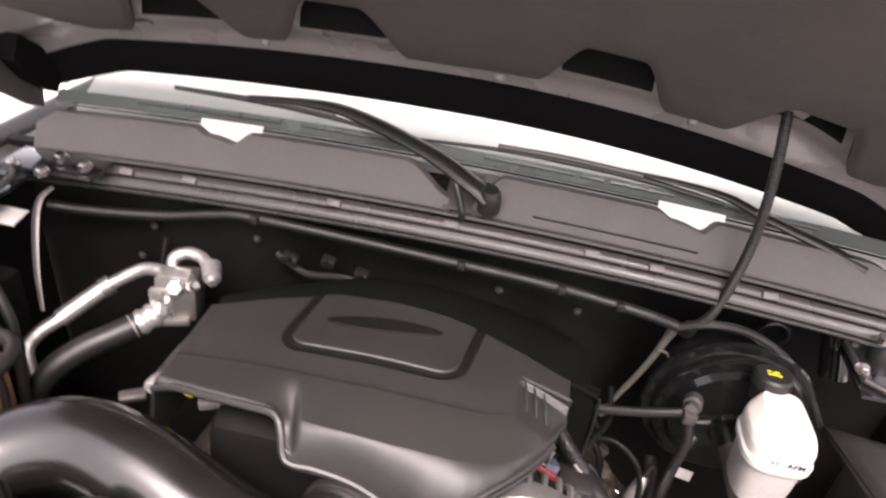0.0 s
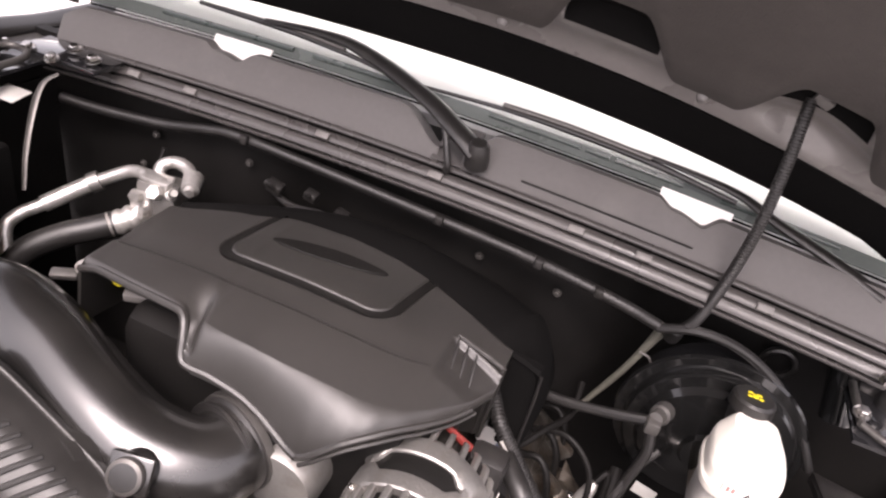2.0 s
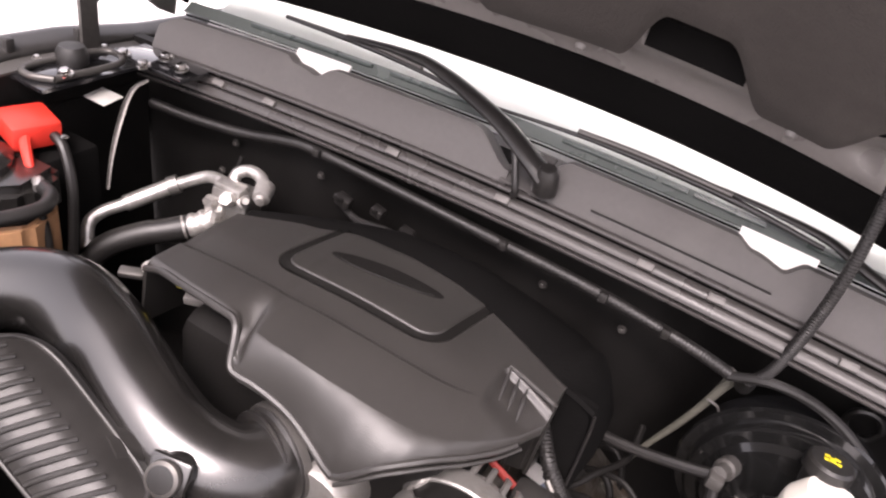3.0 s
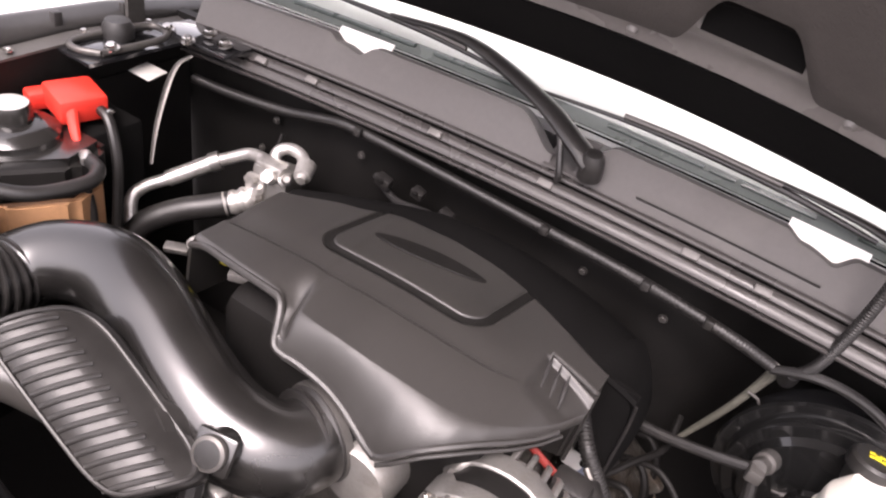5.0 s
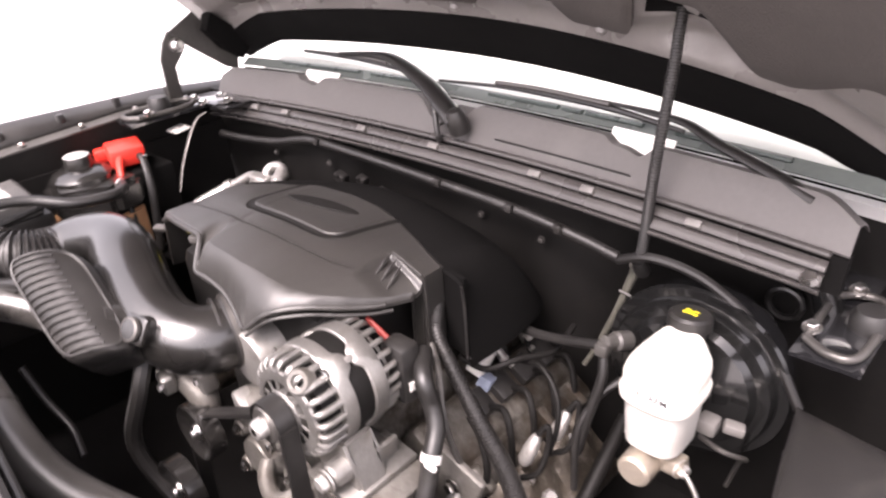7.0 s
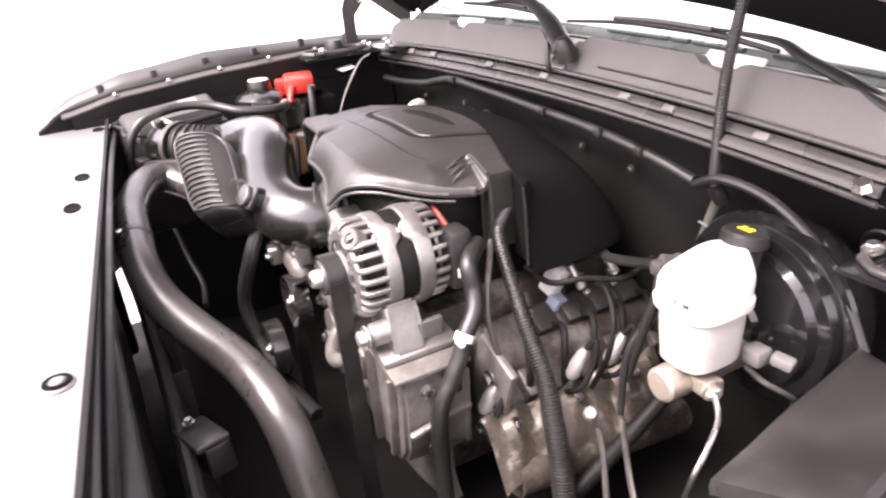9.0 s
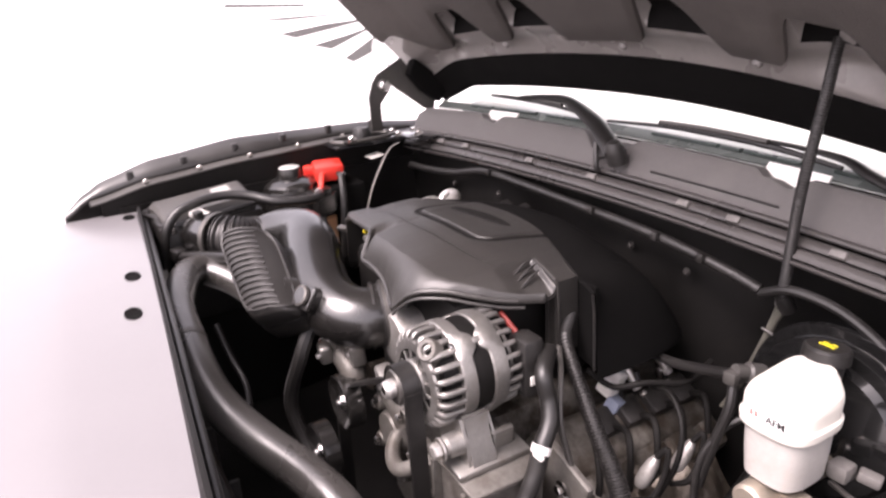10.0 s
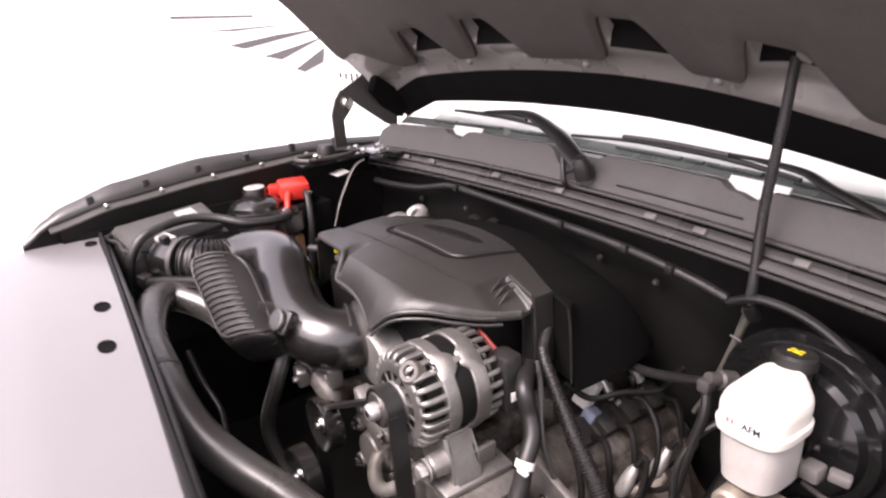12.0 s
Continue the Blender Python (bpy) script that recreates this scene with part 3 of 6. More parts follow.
for side in (-1, 1):
    th = thing("hinge_bracket", "black steel hood hinge with slotted base plate", "hinge", (side * 0.77, 0.7, 1.2), "hood hinges")
    bm = bmesh.new()
    prism(bm, [(side * 0.785, 0.70, 1.16), (side * 0.785, 0.735, 1.16), (side * 0.785, 0.735, 1.26), (side * 0.785, 0.77, 1.30), (side * 0.785, 0.765, 1.335), (side * 0.785, 0.735, 1.345), (side * 0.785, 0.715, 1.32), (side * 0.785, 0.70, 1.28)], (side * 0.008, 0, 0))
    part("lower_arm", bm, M_DARKSTEEL, th)
    bm = bmesh.new()
    prism(bm, [(side * 0.77, 0.73, 1.345), (side * 0.77, 0.775, 1.30), (side * 0.77, 0.86, 1.235), (side * 0.77, 0.895, 1.22), (side * 0.77, 0.90, 1.25), (side * 0.77, 0.80, 1.38)], (side * 0.008, 0, 0))
    part("upper_arm", bm, M_DARKSTEEL, th)
    part("pivot", lathe_bm([(0, 0.012), (0.012, 0.011), (0.016, 0.004), (0.016, -0.012), (0, -0.012)], aim((side * 0.775, 0.745, 1.31), (-side, 0, 0)), seg=16), M_STEEL, th)
    bm = bmesh.new()
    slab(bm, 12, 8, lambda u, v: Vector((side * (0.69 + 0.085 * u), 0.55 + 0.21 * v, 1.178 + 0.006 * math.sin(v * 6) * math.sin(u * 3.14))), (0, 0, -0.006))
    part("base_plate", bm, M_PAINT, th)
    part("plate_ring", tube_bm([(side * 0.70, 0.58, 1.186), (side * 0.70, 0.70, 1.186), (side * 0.74, 0.73, 1.186), (side * 0.765, 0.70, 1.186), (side * 0.765, 0.58, 1.186), (side * 0.735, 0.56, 1.186), (side * 0.70, 0.58, 1.186)], 0.006), M_DARKSTEEL, th)
    part("rubber_stop", lathe_bm([(0, 0.03), (0.02, 0.03), (0.026, 0.02), (0.026, 0), (0, 0)], aim((side * 0.755, 0.655, 1.18), (0, 0, 1))), M_RUBBER, th)
    bm = bmesh.new()
    prism(bm, [(side * 0.742, 0.81, 1.335), (side * 0.742, 0.85, 1.285), (side * 0.742, 0.90, 1.25), (side * 0.742, 0.92, 1.275), (side * 0.742, 0.885, 1.335), (side * 0.742, 0.83, 1.375)], (side * 0.035, 0, 0))
    part("corner_trim", bm, M_SEAL, th, "black corner trim")
    for bx, by, bz in ((0.605, 0.752, 1.198), (0.655, 0.765, 1.198), (0.72, 0.73, 1.19), (0.70, 0.60, 1.19), (0.66, 0.72, 1.192)):
        bolt("bolt", (side * bx, by, bz), (0, -0.2, 1), 0.0085, th)
    part("shelf", box_bm((side * 0.665, 0.765, 1.186), (0.16, 0.07, 0.008), 0.002), M_PAINT, th)
    th.location += Vector((0.0, 0.19, -0.085)) if side > 0 else Vector((0.0, 0.005, 0.022))

# ---- engine cover ----
cover = thing("engine_cover", "matt black moulded plastic engine cover with badge plate", "engine cover", (-0.03, 0.52, 1.1))
# x, front edge y z, brow y z, step y, rear bend y z
COV = [
    (-0.312, 0.414, 1.140, 0.422, 1.147, 0.468, 0.572, 1.146),
    (-0.20, 0.402, 1.149, 0.409, 1.155, 0.464, 0.612, 1.156),
    (-0.145, 0.396, 1.153, 0.404, 1.158, 0.462, 0.635, 1.159),
    (-0.133, 0.388, 1.149, 0.402, 1.158, 0.461, 0.638, 1.160),
    (-0.127, 0.378, 1.137, 0.400, 1.157, 0.461, 0.638, 1.160),
    (-0.120, 0.364, 1.116, 0.397, 1.157, 0.460, 0.640, 1.160),
    (-0.109, 0.360, 1.111, 0.390, 1.158, 0.460, 0.641, 1.160),
    (-0.08, 0.362, 1.110, 0.386, 1.159, 0.459, 0.643, 1.160),
    (-0.05, 0.362, 1.106, 0.384, 1.160, 0.459, 0.646, 1.160),
    (-0.02, 0.358, 1.100, 0.382, 1.160, 0.459, 0.645, 1.159),
    (0.01, 0.350, 1.093, 0.381, 1.159, 0.459, 0.643, 1.158),
    (0.03, 0.343, 1.085, 0.381, 1.159, 0.459, 0.641, 1.157),
    (0.056, 0.333, 1.082, 0.381, 1.158, 0.460, 0.636, 1.155),
    (0.08, 0.338, 1.102, 0.382, 1.156, 0.462, 0.632, 1.152),
    (0.098, 0.346, 1.119, 0.385, 1.153, 0.465, 0.627, 1.150),
    (0.118, 0.359, 1.128, 0.391, 1.149, 0.471, 0.621, 1.147),
    (0.145, 0.386, 1.130, 0.406, 1.143, 0.483, 0.613, 1.143),
    (0.17, 0.420, 1.121, 0.434, 1.134, 0.50, 0.604, 1.139),
    (0.19, 0.454, 1.111, 0.464, 1.123, 0.52, 0.598, 1.135),
    (0.206, 0.486, 1.106, 0.494, 1.116, 0.54, 0.593, 1.132),
    (0.222, 0.525, 1.104, 0.531, 1.114, 0.56, 0.589, 1.129),
]


@functools.lru_cache(None)
def cov_row(x):
    """The cover's section at x, smoothed between the rows."""
    w = [math.exp(-(k / 2.2) ** 2) for k in range(-4, 5)]
    rows = [lerp_table(COV, x + (0.0013 if x < -0.1 else 0.0032) * k) for k in range(-4, 5)]
    return tuple(sum(a * r[i] for a, r in zip(w, rows)) / sum(w) for i in range(7))


def plate(x, y):
    """Signed distance to the rounded badge plate."""
    cx = -0.051 + 0.13 * (y - 0.54)
    dx, dy = abs(x - cx) - 0.116, abs(y - 0.592) - 0.080
    r = 0.026
    return math.hypot(max(dx + r, 0), max(dy + r, 0)) + min(max(dx, dy) + r, 0) - r


def top_z(x, y, row):
    """The cover's top: a shallow crown, a step along the front, a groove round the badge plate and a falling rear."""
    fy, fz, by, bz, sy, ry, rz = row
    k = min(1.0, (y - by) / (ry - by))
    z = bz + (rz - bz) * k + 0.010 * math.sin(k * math.pi) * max(0, 1 - ((x + 0.03) / 0.26) ** 2)
    fade = step(0.15, 0.11, x)
    z += fade * 0.0036 * (step(sy + 0.006, sy + 0.06, y) - step(sy - 0.003, sy + 0.005, y))
    d = plate(x, y)
    z += 0.001 * step(0.001, -0.005, d) - 0.0115 * step(0.0145, 0.0095, d) * step(-0.001, 0.003, d)
    # sunken field under the fins
    z -= 0.008 * step(0.146, 0.158, x) * step(0.551, 0.543, y - 0.1 * (0.19 - x)) * step(0.47, 0.51, y)
    if y > ry:
        z -= 0.03 * ((y - ry) / 0.03) ** 1.3
    return z


def cov_f(u, v):
    x = -0.312 + 0.534 * u
    row = cov_row(x)
    fy, fz, by, bz, sy, ry, rz = row
    if v < 0.2:
        k = v / 0.2
        a = k * math.pi / 2
        y, z = fy + (by - fy) * (k * 0.4 + 0.6 * (1 - math.cos(a))), fz + (bz - fz) * (k * 0.3 + 0.7 * math.sin(a))
    else:
        k = (v - 0.2) / 0.8
        y = by + (ry + 0.03 - by) * k
        z = top_z(x, y, row)
    z -= 0.012 * step(0.02, 0.0, u) ** 2
    # the valley that runs from the step down into the corner of the throttle opening
    c = x + 0.121 + 0.28 * (y - 0.40)
    z -= 0.014 * math.exp(-(c / (0.02 if c < 0 else 0.0065)) ** 2) * step(0.452, 0.392, y) * step(fy, fy + 0.012, y)
    return Vector((x, y, z))


def rim_at(x, dy=0.0, dz=0.0):
    return Vector(cov_f((x + 0.312) / 0.534, 0)) + Vector((0, dy, dz))


bm = bmesh.new()
slab(bm, 360, 330, cov_f, (0, 0.004, -0.006))
part("shell", bm, M_COVER, cover, smooth=60)
bm = bmesh.new()
tube(bm, [rim_at(x) for x in (-0.311, -0.28, -0.24, -0.20, -0.17, -0.15, -0.141, -0.134, -0.130, -0.126, -0.122, -0.118, -0.112, -0.10, -0.08, -0.04, -0.01, 0.02, 0.04, 0.055)], 0.0052, n=5, seg=8)
part("throttle_rim", bm, M_COVER, cover)
part("throttle_lip", tube_bm([rim_at(x, 0.004, -0.010) for x in (-0.106, -0.09, -0.06, -0.03, 0.0, 0.025, 0.045)], 0.003, n=5, seg=8), M_COVER, cover)
bm = bmesh.new()
tube(bm, [rim_at(x) for x in (0.055, 0.065, 0.08, 0.09, 0.10, 0.12, 0.145, 0.17, 0.19, 0.205)], 0.0042, n=5, seg=8)
part("alternator_rim", bm, M_COVER, cover)
part("alternator_rim", tube_bm([rim_at(x, -0.002, -0.011) for x in (0.06, 0.075, 0.09, 0.105, 0.125, 0.15, 0.175, 0.195, 0.21)], 0.0028, n=5, seg=8), M_COVER, cover)
# left wall and back skirt of the moulding
bm = bmesh.new()
slab(bm, 24, 4, lambda u, v: Vector((-0.312 - 0.012 * v, 0.412 + 0.22 * u, 1.132 - 0.10 * v - 0.03 * u)), (0.005, 0, 0))
part("side_wall", bm, M_COVER, cover)
# the matt black rear half: a dome that falls to the coils
ARC = [(-0.30, 0.578, 1.134), (-0.20, 0.618, 1.15), (-0.10, 0.645, 1.157), (0.0, 0.65, 1.157), (0.08, 0.636, 1.15), (0.15, 0.615, 1.14), (0.205, 0.598, 1.128), (0.245, 0.592, 1.121), (0.266, 0.588, 1.116)]
FOOT = [(-0.31, 0.62, 1.02), (-0.22, 0.72, 1.0), (-0.10, 0.80, 1.0), (0.02, 0.815, 1.0), (0.14, 0.82, 0.99), (0.22, 0.815, 0.985), (0.275, 0.785, 0.98), (0.285, 0.70, 0.972), (0.272, 0.596, 0.962)]
A2, F2 = spline(ARC, 5), spline(FOOT, 5)


def foam_f(u, v):
    i = min(len(A2) - 1, int(round(u * (len(A2) - 1))))
    p = A2[i].lerp(F2[i], v)
    bulge = math.sin(v * math.pi) * (0.05 if i < len(A2) - 12 else 0.05 * (len(A2) - 1 - i) / 11 + 0.004)
    return p + Vector((0, 0.3 * bulge, bulge))


bm = bmesh.new()
slab(bm, len(A2) - 1, 20, foam_f, (0, -0.003, -0.006))
part("rear_half", bm, M_SEAL, cover, "matt black rear half")
# corner post: a flat face with rib lines, and the pocket of painted shade beside it
bm = bmesh.new()
prism(bm, [(0.156, 0.556, 1.142), (0.222, 0.552, 1.128), (0.219, 0.556, 1.06), (0.216, 0.558, 0.995), (0.184, 0.558, 0.985), (0.187, 0.557, 1.085), (0.172, 0.556, 1.115)], (0, 0.04, 0))
part("corner_post", bm, M_COVER, cover)
part("corner_rib", tube_bm([(0.153, 0.556, 1.147), (0.185, 0.553, 1.140), (0.221, 0.549, 1.131)], 0.0032, n=4, seg=8), M_COVER, cover)
part("corner_rib", tube_bm([(0.222, 0.550, 1.131), (0.2205, 0.553, 1.10), (0.218, 0.556, 1.04), (0.216, 0.557, 0.993)], 0.0035, n=4, seg=8), M_COVER, cover)
part("corner_rib", tube_bm([(0.160, 0.552, 1.138), (0.174, 0.553, 1.118), (0.188, 0.555, 1.088), (0.187, 0.556, 1.03), (0.184, 0.557, 0.985)], 0.003, n=4, seg=8), M_COVER, cover)
part("corner_rib", tube_bm([(0.2135, 0.552, 1.124), (0.212, 0.554, 1.09), (0.2095, 0.556, 1.03), (0.2075, 0.557, 0.993)], 0.0016, n=4, seg=6), M_COVER, cover)
# a flat black sheet paints the shade of the recess
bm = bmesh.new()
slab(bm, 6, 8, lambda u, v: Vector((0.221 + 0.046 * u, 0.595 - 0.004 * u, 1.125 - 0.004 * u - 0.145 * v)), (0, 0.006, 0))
part("pocket", bm, M_SEAL, cover, "black sheet painting the shade in the corner")
part("pocket_rib", tube_bm([(0.268, 0.584, 1.112), (0.27, 0.586, 1.07), (0.269, 0.588, 0.975)], 0.0022, n=5, seg=8), M_BLACK, cover)
for k in range(3):
    x = 0.156 + 0.0145 * k
    part("fin", tube_bm([Vector((x, 0.554 - 0.005 * k, 1.149 - 0.0045 * k)), Vector((x + 0.004, 0.53 - 0.004 * k, 1.144 - 0.0055 * k)), Vector((x + 0.008, 0.508 - 0.003 * k, 1.134 - 0.006 * k))], [0.0007, 0.0028, 0.0012], n=5, seg=8), M_BLACK, cover)
bm = bmesh.new()


def oval(u, v):
    c, q = math.cos(u * 6.2832), math.sin(u * 6.2832)
    x = -0.05 + 0.082 * v * c
    y = 0.582 + 0.0165 * v * q + 0.15 * (x + 0.05)
    return Vector((x, y, top_z(x, y, cov_row(x)) + 0.0016 * step(1.0, 0.93, v) + 0.0005))


sheet(bm, 56, 10, oval)
bmesh.ops.remove_doubles(bm, verts=bm.verts, dist=0.0001)
part("emblem", bm, M_COVER_DARK, cover, "dark oval emblem")


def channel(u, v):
    """A ribbon just under the surface whose dark colour paints shade into the groove round the badge plate."""
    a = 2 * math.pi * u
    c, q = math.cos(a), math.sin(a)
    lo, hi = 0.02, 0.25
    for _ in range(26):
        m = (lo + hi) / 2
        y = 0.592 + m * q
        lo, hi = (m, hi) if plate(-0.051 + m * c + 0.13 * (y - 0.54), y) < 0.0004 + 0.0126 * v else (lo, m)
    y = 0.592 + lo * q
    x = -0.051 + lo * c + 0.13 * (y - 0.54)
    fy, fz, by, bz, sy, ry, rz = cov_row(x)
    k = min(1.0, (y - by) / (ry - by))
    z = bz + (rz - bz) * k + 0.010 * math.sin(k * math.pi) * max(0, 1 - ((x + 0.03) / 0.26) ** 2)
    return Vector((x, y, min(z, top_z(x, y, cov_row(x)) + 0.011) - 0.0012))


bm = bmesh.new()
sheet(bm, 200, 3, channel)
part("plate_groove_shade", bm, M_COVER_DARK, cover, "dark ribbon painting the shade in the badge plate's groove")

# ---- intake ----
duct = thing("intake_duct", "satin black moulded intake duct", "air duct", (-0.2, 0.3, 1.05))
part("tube", tube_bm([(-0.47, 0.25, 1.075), (-0.43, 0.305, 1.093), (-0.36, 0.33, 1.101), (-0.28, 0.318, 1.094), (-0.19, 0.293, 1.070), (-0.12, 0.282, 1.05), (-0.068, 0.292, 1.038), (-0.04, 0.318, 1.032), (-0.028, 0.37, 1.03)], [0.048, 0.052, 0.056, 0.058, 0.058, 0.058, 0.057, 0.056, 0.055], n=10, seg=32), M_DUCT, duct)
part("seam", tube_bm([(-0.40, 0.362, 1.13), (-0.33, 0.366, 1.132), (-0.26, 0.350, 1.122), (-0.19, 0.329, 1.104), (-0.13, 0.318, 1.084)], 0.004, n=6, seg=8), M_DUCT, duct, "moulding seam")
part("collar", tube_bm([(-0.042, 0.335, 1.031), (-0.034, 0.36, 1.03), (-0.028, 0.40, 1.03)], 0.061, n=6, seg=28, ribs=4, depth=0.07), M_BLACK, duct)
part("clamp_band", tube_bm([(-0.036, 0.354, 1.03), (-0.033, 0.364, 1.03)], 0.0635, n=3, seg=28), M_DARKSTEEL, duct)
SPIG = aim((-0.076, 0.234, 1.082), (0.15, -0.8, 0.55))
part("spigot", lathe_bm([(0, 0.020), (0.015, 0.020), (0.018, 0.016), (0.018, 0.010), (0.022, 0.006), (0.024, -0.04), (0, -0.04)], SPIG, seg=22), M_DUCT, duct)
bm = box_bm((0, 0, 0.006), (0.048, 0.044, 0.010), 0.004)
bmesh.ops.transform(bm, matrix=SPIG, verts=bm.verts)
part("spigot_clip", bm, M_DUCT, duct, "square clip")
part("spigot_rim", lathe_bm([(0.015, 0.0205), (0.019, 0.019), (0.020, 0.014), (0.0175, 0.013)], SPIG, seg=22), M_DARKSTEEL, duct, "worn metallic rim")

res = thing("resonator_box", "black ribbed plastic intake resonator box", "resonator", (-0.18, 0.18, 1.05))
RT = [Vector(p) for p in ((-0.320, 0.150, 1.146), (-0.272, 0.232, 1.164), (-0.062, 0.204, 1.089), (-0.128, 0.138, 1.059))]
nrm = (RT[2] - RT[0]).cross(RT[1] - RT[3]).normalized()
if nrm.z < 0:
    nrm = -nrm


def rtop(u, v, h=0.0):
    """u along the box, v across it."""
    a, b = RT[0].lerp(RT[3], u), RT[1].lerp(RT[2], u)
    crown = 0.009 - 0.009 * max(0.0, (0.3 - v) / 0.3) ** 2 - 0.03 * max(0.0, (v - 0.55) / 0.45) ** 1.6
    return a.lerp(b, v) + nrm * (h + (max(crown, -0.03) if h > -0.03 else 0.0))


RING = 56


def rring(k, grow, h, size=1.0):
    """A point on the box's rounded outline, grow metres beyond the top's edge and h metres below it."""
    a = 2 * math.pi * k / RING
    c, q = math.cos(a), math.sin(a)
    sx, sy = (math.copysign(abs(w) ** 0.42, w) for w in (c, q))
    return rtop(0.5 + sx * size * (0.53 + grow / 0.19), 0.5 + sy * size * (0.54 + grow / 0.085), -h)


def rsides(levels):
    bm = bmesh.new()
    rows = [[bm.verts.new(rring(k, *lev)) for k in range(RING)] for lev in levels]
    for a, b in zip(rows, rows[1:]):
        for k in range(RING):
            bm.faces.new((a[k], a[(k + 1) % RING], b[(k + 1) % RING], b[k]))
    bm.faces.new(rows[0][::-1])
    bm.faces.new(rows[-1])
    bmesh.ops.recalc_face_normals(bm, faces=bm.faces[:])
    return bm


part("body", rsides([(0, 0.002, w / 10) for w in range(1, 10)] + [(-0.004, 0.002), (-0.003, 0.0), (0.0, 0.0015), (0.003, 0.006), (0.004, 0.014), (0.004, 0.036), (0.002, 0.041)]), M_RIB, res)
part("lower_chamber", rsides([(-0.003, 0.040), (0.002, 0.044), (0.003, 0.06), (-0.001, 0.085), (-0.008, 0.098), (-0.02, 0.104)]), M_BLACK, res)
for k in range(14):
    u = 0.03 + 0.94 * k / 13
    part("rib", tube_bm([rtop(u, 0.03, -0.001), rtop(u, 0.25, 0.0), rtop(u, 0.52, 0.0), rtop(u, 0.72, -0.001)], 0.0034, n=4, seg=8, flat=0.8), M_RIB, res)
part("rim", tube_bm([rring(k % RING, -0.0015, -0.0005) for k in range(0, RING + 1, 2)], 0.0026, n=3, seg=8), M_RIB, res)
part("neck", tube_bm([(-0.15, 0.205, 1.065), (-0.14, 0.25, 1.05), (-0.13, 0.29, 1.04)], 0.04, n=5, seg=18), M_RIB, res)

airbox = thing("air_filter_box", "black plastic air filter box with a flat lid", "air filter box", (-0.63, 0.18, 0.9))
LID = [Vector(p) for p in ((-0.725, 0.08, 1.142), (-0.715, 0.30, 1.162), (-0.575, 0.295, 1.152), (-0.568, 0.088, 1.138))]


def lid_at(u, v, h=0.0):
    return LID[0].lerp(LID[3], u).lerp(LID[1].lerp(LID[2], u), v) + Vector((0, 0, h))


bm = bmesh.new()
slab(bm, 24, 24, lambda u, v: lid_at(u, v, 0.003 * math.sin(u * 3.14) * math.sin(v * 3.14) - 0.012 * step(0.07, 0, min(u, 1 - u, v, 1 - v)) ** 2), (0, 0, -0.03))
part("lid", bm, M_LID, airbox)
part("tray", box_bm((-0.64, 0.19, 1.0), (0.15, 0.24, 0.24), 0.012), M_BLACK, airbox)
part("lid_edge", tube_bm([lid_at(0, 1, -0.02), lid_at(0, 0, -0.02), lid_at(0.5, -0.01, -0.02), lid_at(1, 0, -0.02), lid_at(1.02, 0.5, -0.02), lid_at(1, 1, -0.02)], 0.007, n=6, seg=8), M_BLACK, airbox)
part("label", box_bm(lid_at(0.52, 0.72, 0.0035), (0.075, 0.042, 0.0015), 0.0005, pose(0, 0, 0, 5, 4, 2)), M_TAPE, airbox, "pale sticker")
part("outlet", tube_bm([(-0.58, 0.155, 1.085), (-0.54, 0.16, 1.092), (-0.50, 0.172, 1.097), (-0.475, 0.185, 1.098)], [0.044, 0.05, 0.051, 0.051], n=6, seg=26), M_DUCT, airbox)
# the block's pale colour stands in for the gloss highlight on the outlet
part("sensor", box_bm((-0.528, 0.158, 1.143), (0.045, 0.03, 0.012), 0.004, pose(0, 0, 0, 8, 6, 20)), M_TAPE, airbox, "pale grey sensor block painting the outlet's highlight")
part("sensor_plug", box_bm((-0.505, 0.15, 1.15), (0.02, 0.018, 0.016), 0.003, pose(0, 0, 0, 8, 6, 20)), M_BLACK, airbox)
for by in (0.10, 0.17):
    part("latch", box_bm((-0.562, by, 1.115), (0.01, 0.018, 0.03), 0.003), M_STEEL, airbox)
th = thing("overflow_hose", "black rubber hose lying across the filter box", "hose", (-0.53, 0.3, 1.14))
part("hose", tube_bm([(-0.555, 0.448, 1.129), (-0.52, 0.435, 1.133), (-0.50, 0.40, 1.135), (-0.512, 0.33, 1.142), (-0.55, 0.275, 1.158), (-0.565, 0.22, 1.166), (-0.562, 0.16, 1.162), (-0.555, 0.11, 1.145), (-0.55, 0.08, 1.10), (-0.55, 0.07, 1.03)], 0.0105, n=8, seg=14), M_RUBBER, th)
th = thing("vent_pipe", "straight black plastic pipe behind the front panel", "pipe", (-0.45, 0.14, 1.06))
part("pipe", tube_bm([(-0.54, 0.095, 1.055), (-0.50, 0.112, 1.062), (-0.43, 0.148, 1.075), (-0.33, 0.195, 1.09)], 0.0125, n=6, seg=14), M_RUBBER, th)
part("end_clip", box_bm((-0.53, 0.098, 1.062), (0.03, 0.03, 0.03), 0.006, pose(0, 0, 0, 0, 10, 25)), M_BLACK, th)
bell = thing("bellows", "black ribbed rubber intake bellows", "bellows", (-0.47, 0.22, 1.09))
part("hose", tube_bm([(-0.478, 0.183, 1.098), (-0.462, 0.20, 1.096), (-0.452, 0.235, 1.088), (-0.452, 0.275, 1.083)], 0.05, n=8, seg=26, ribs=11, depth=0.13), M_BLACK, bell)
part("clamp", tube_bm([(-0.488, 0.178, 1.098), (-0.477, 0.184, 1.098)], 0.054, n=2, seg=26), M_DARKSTEEL, bell)

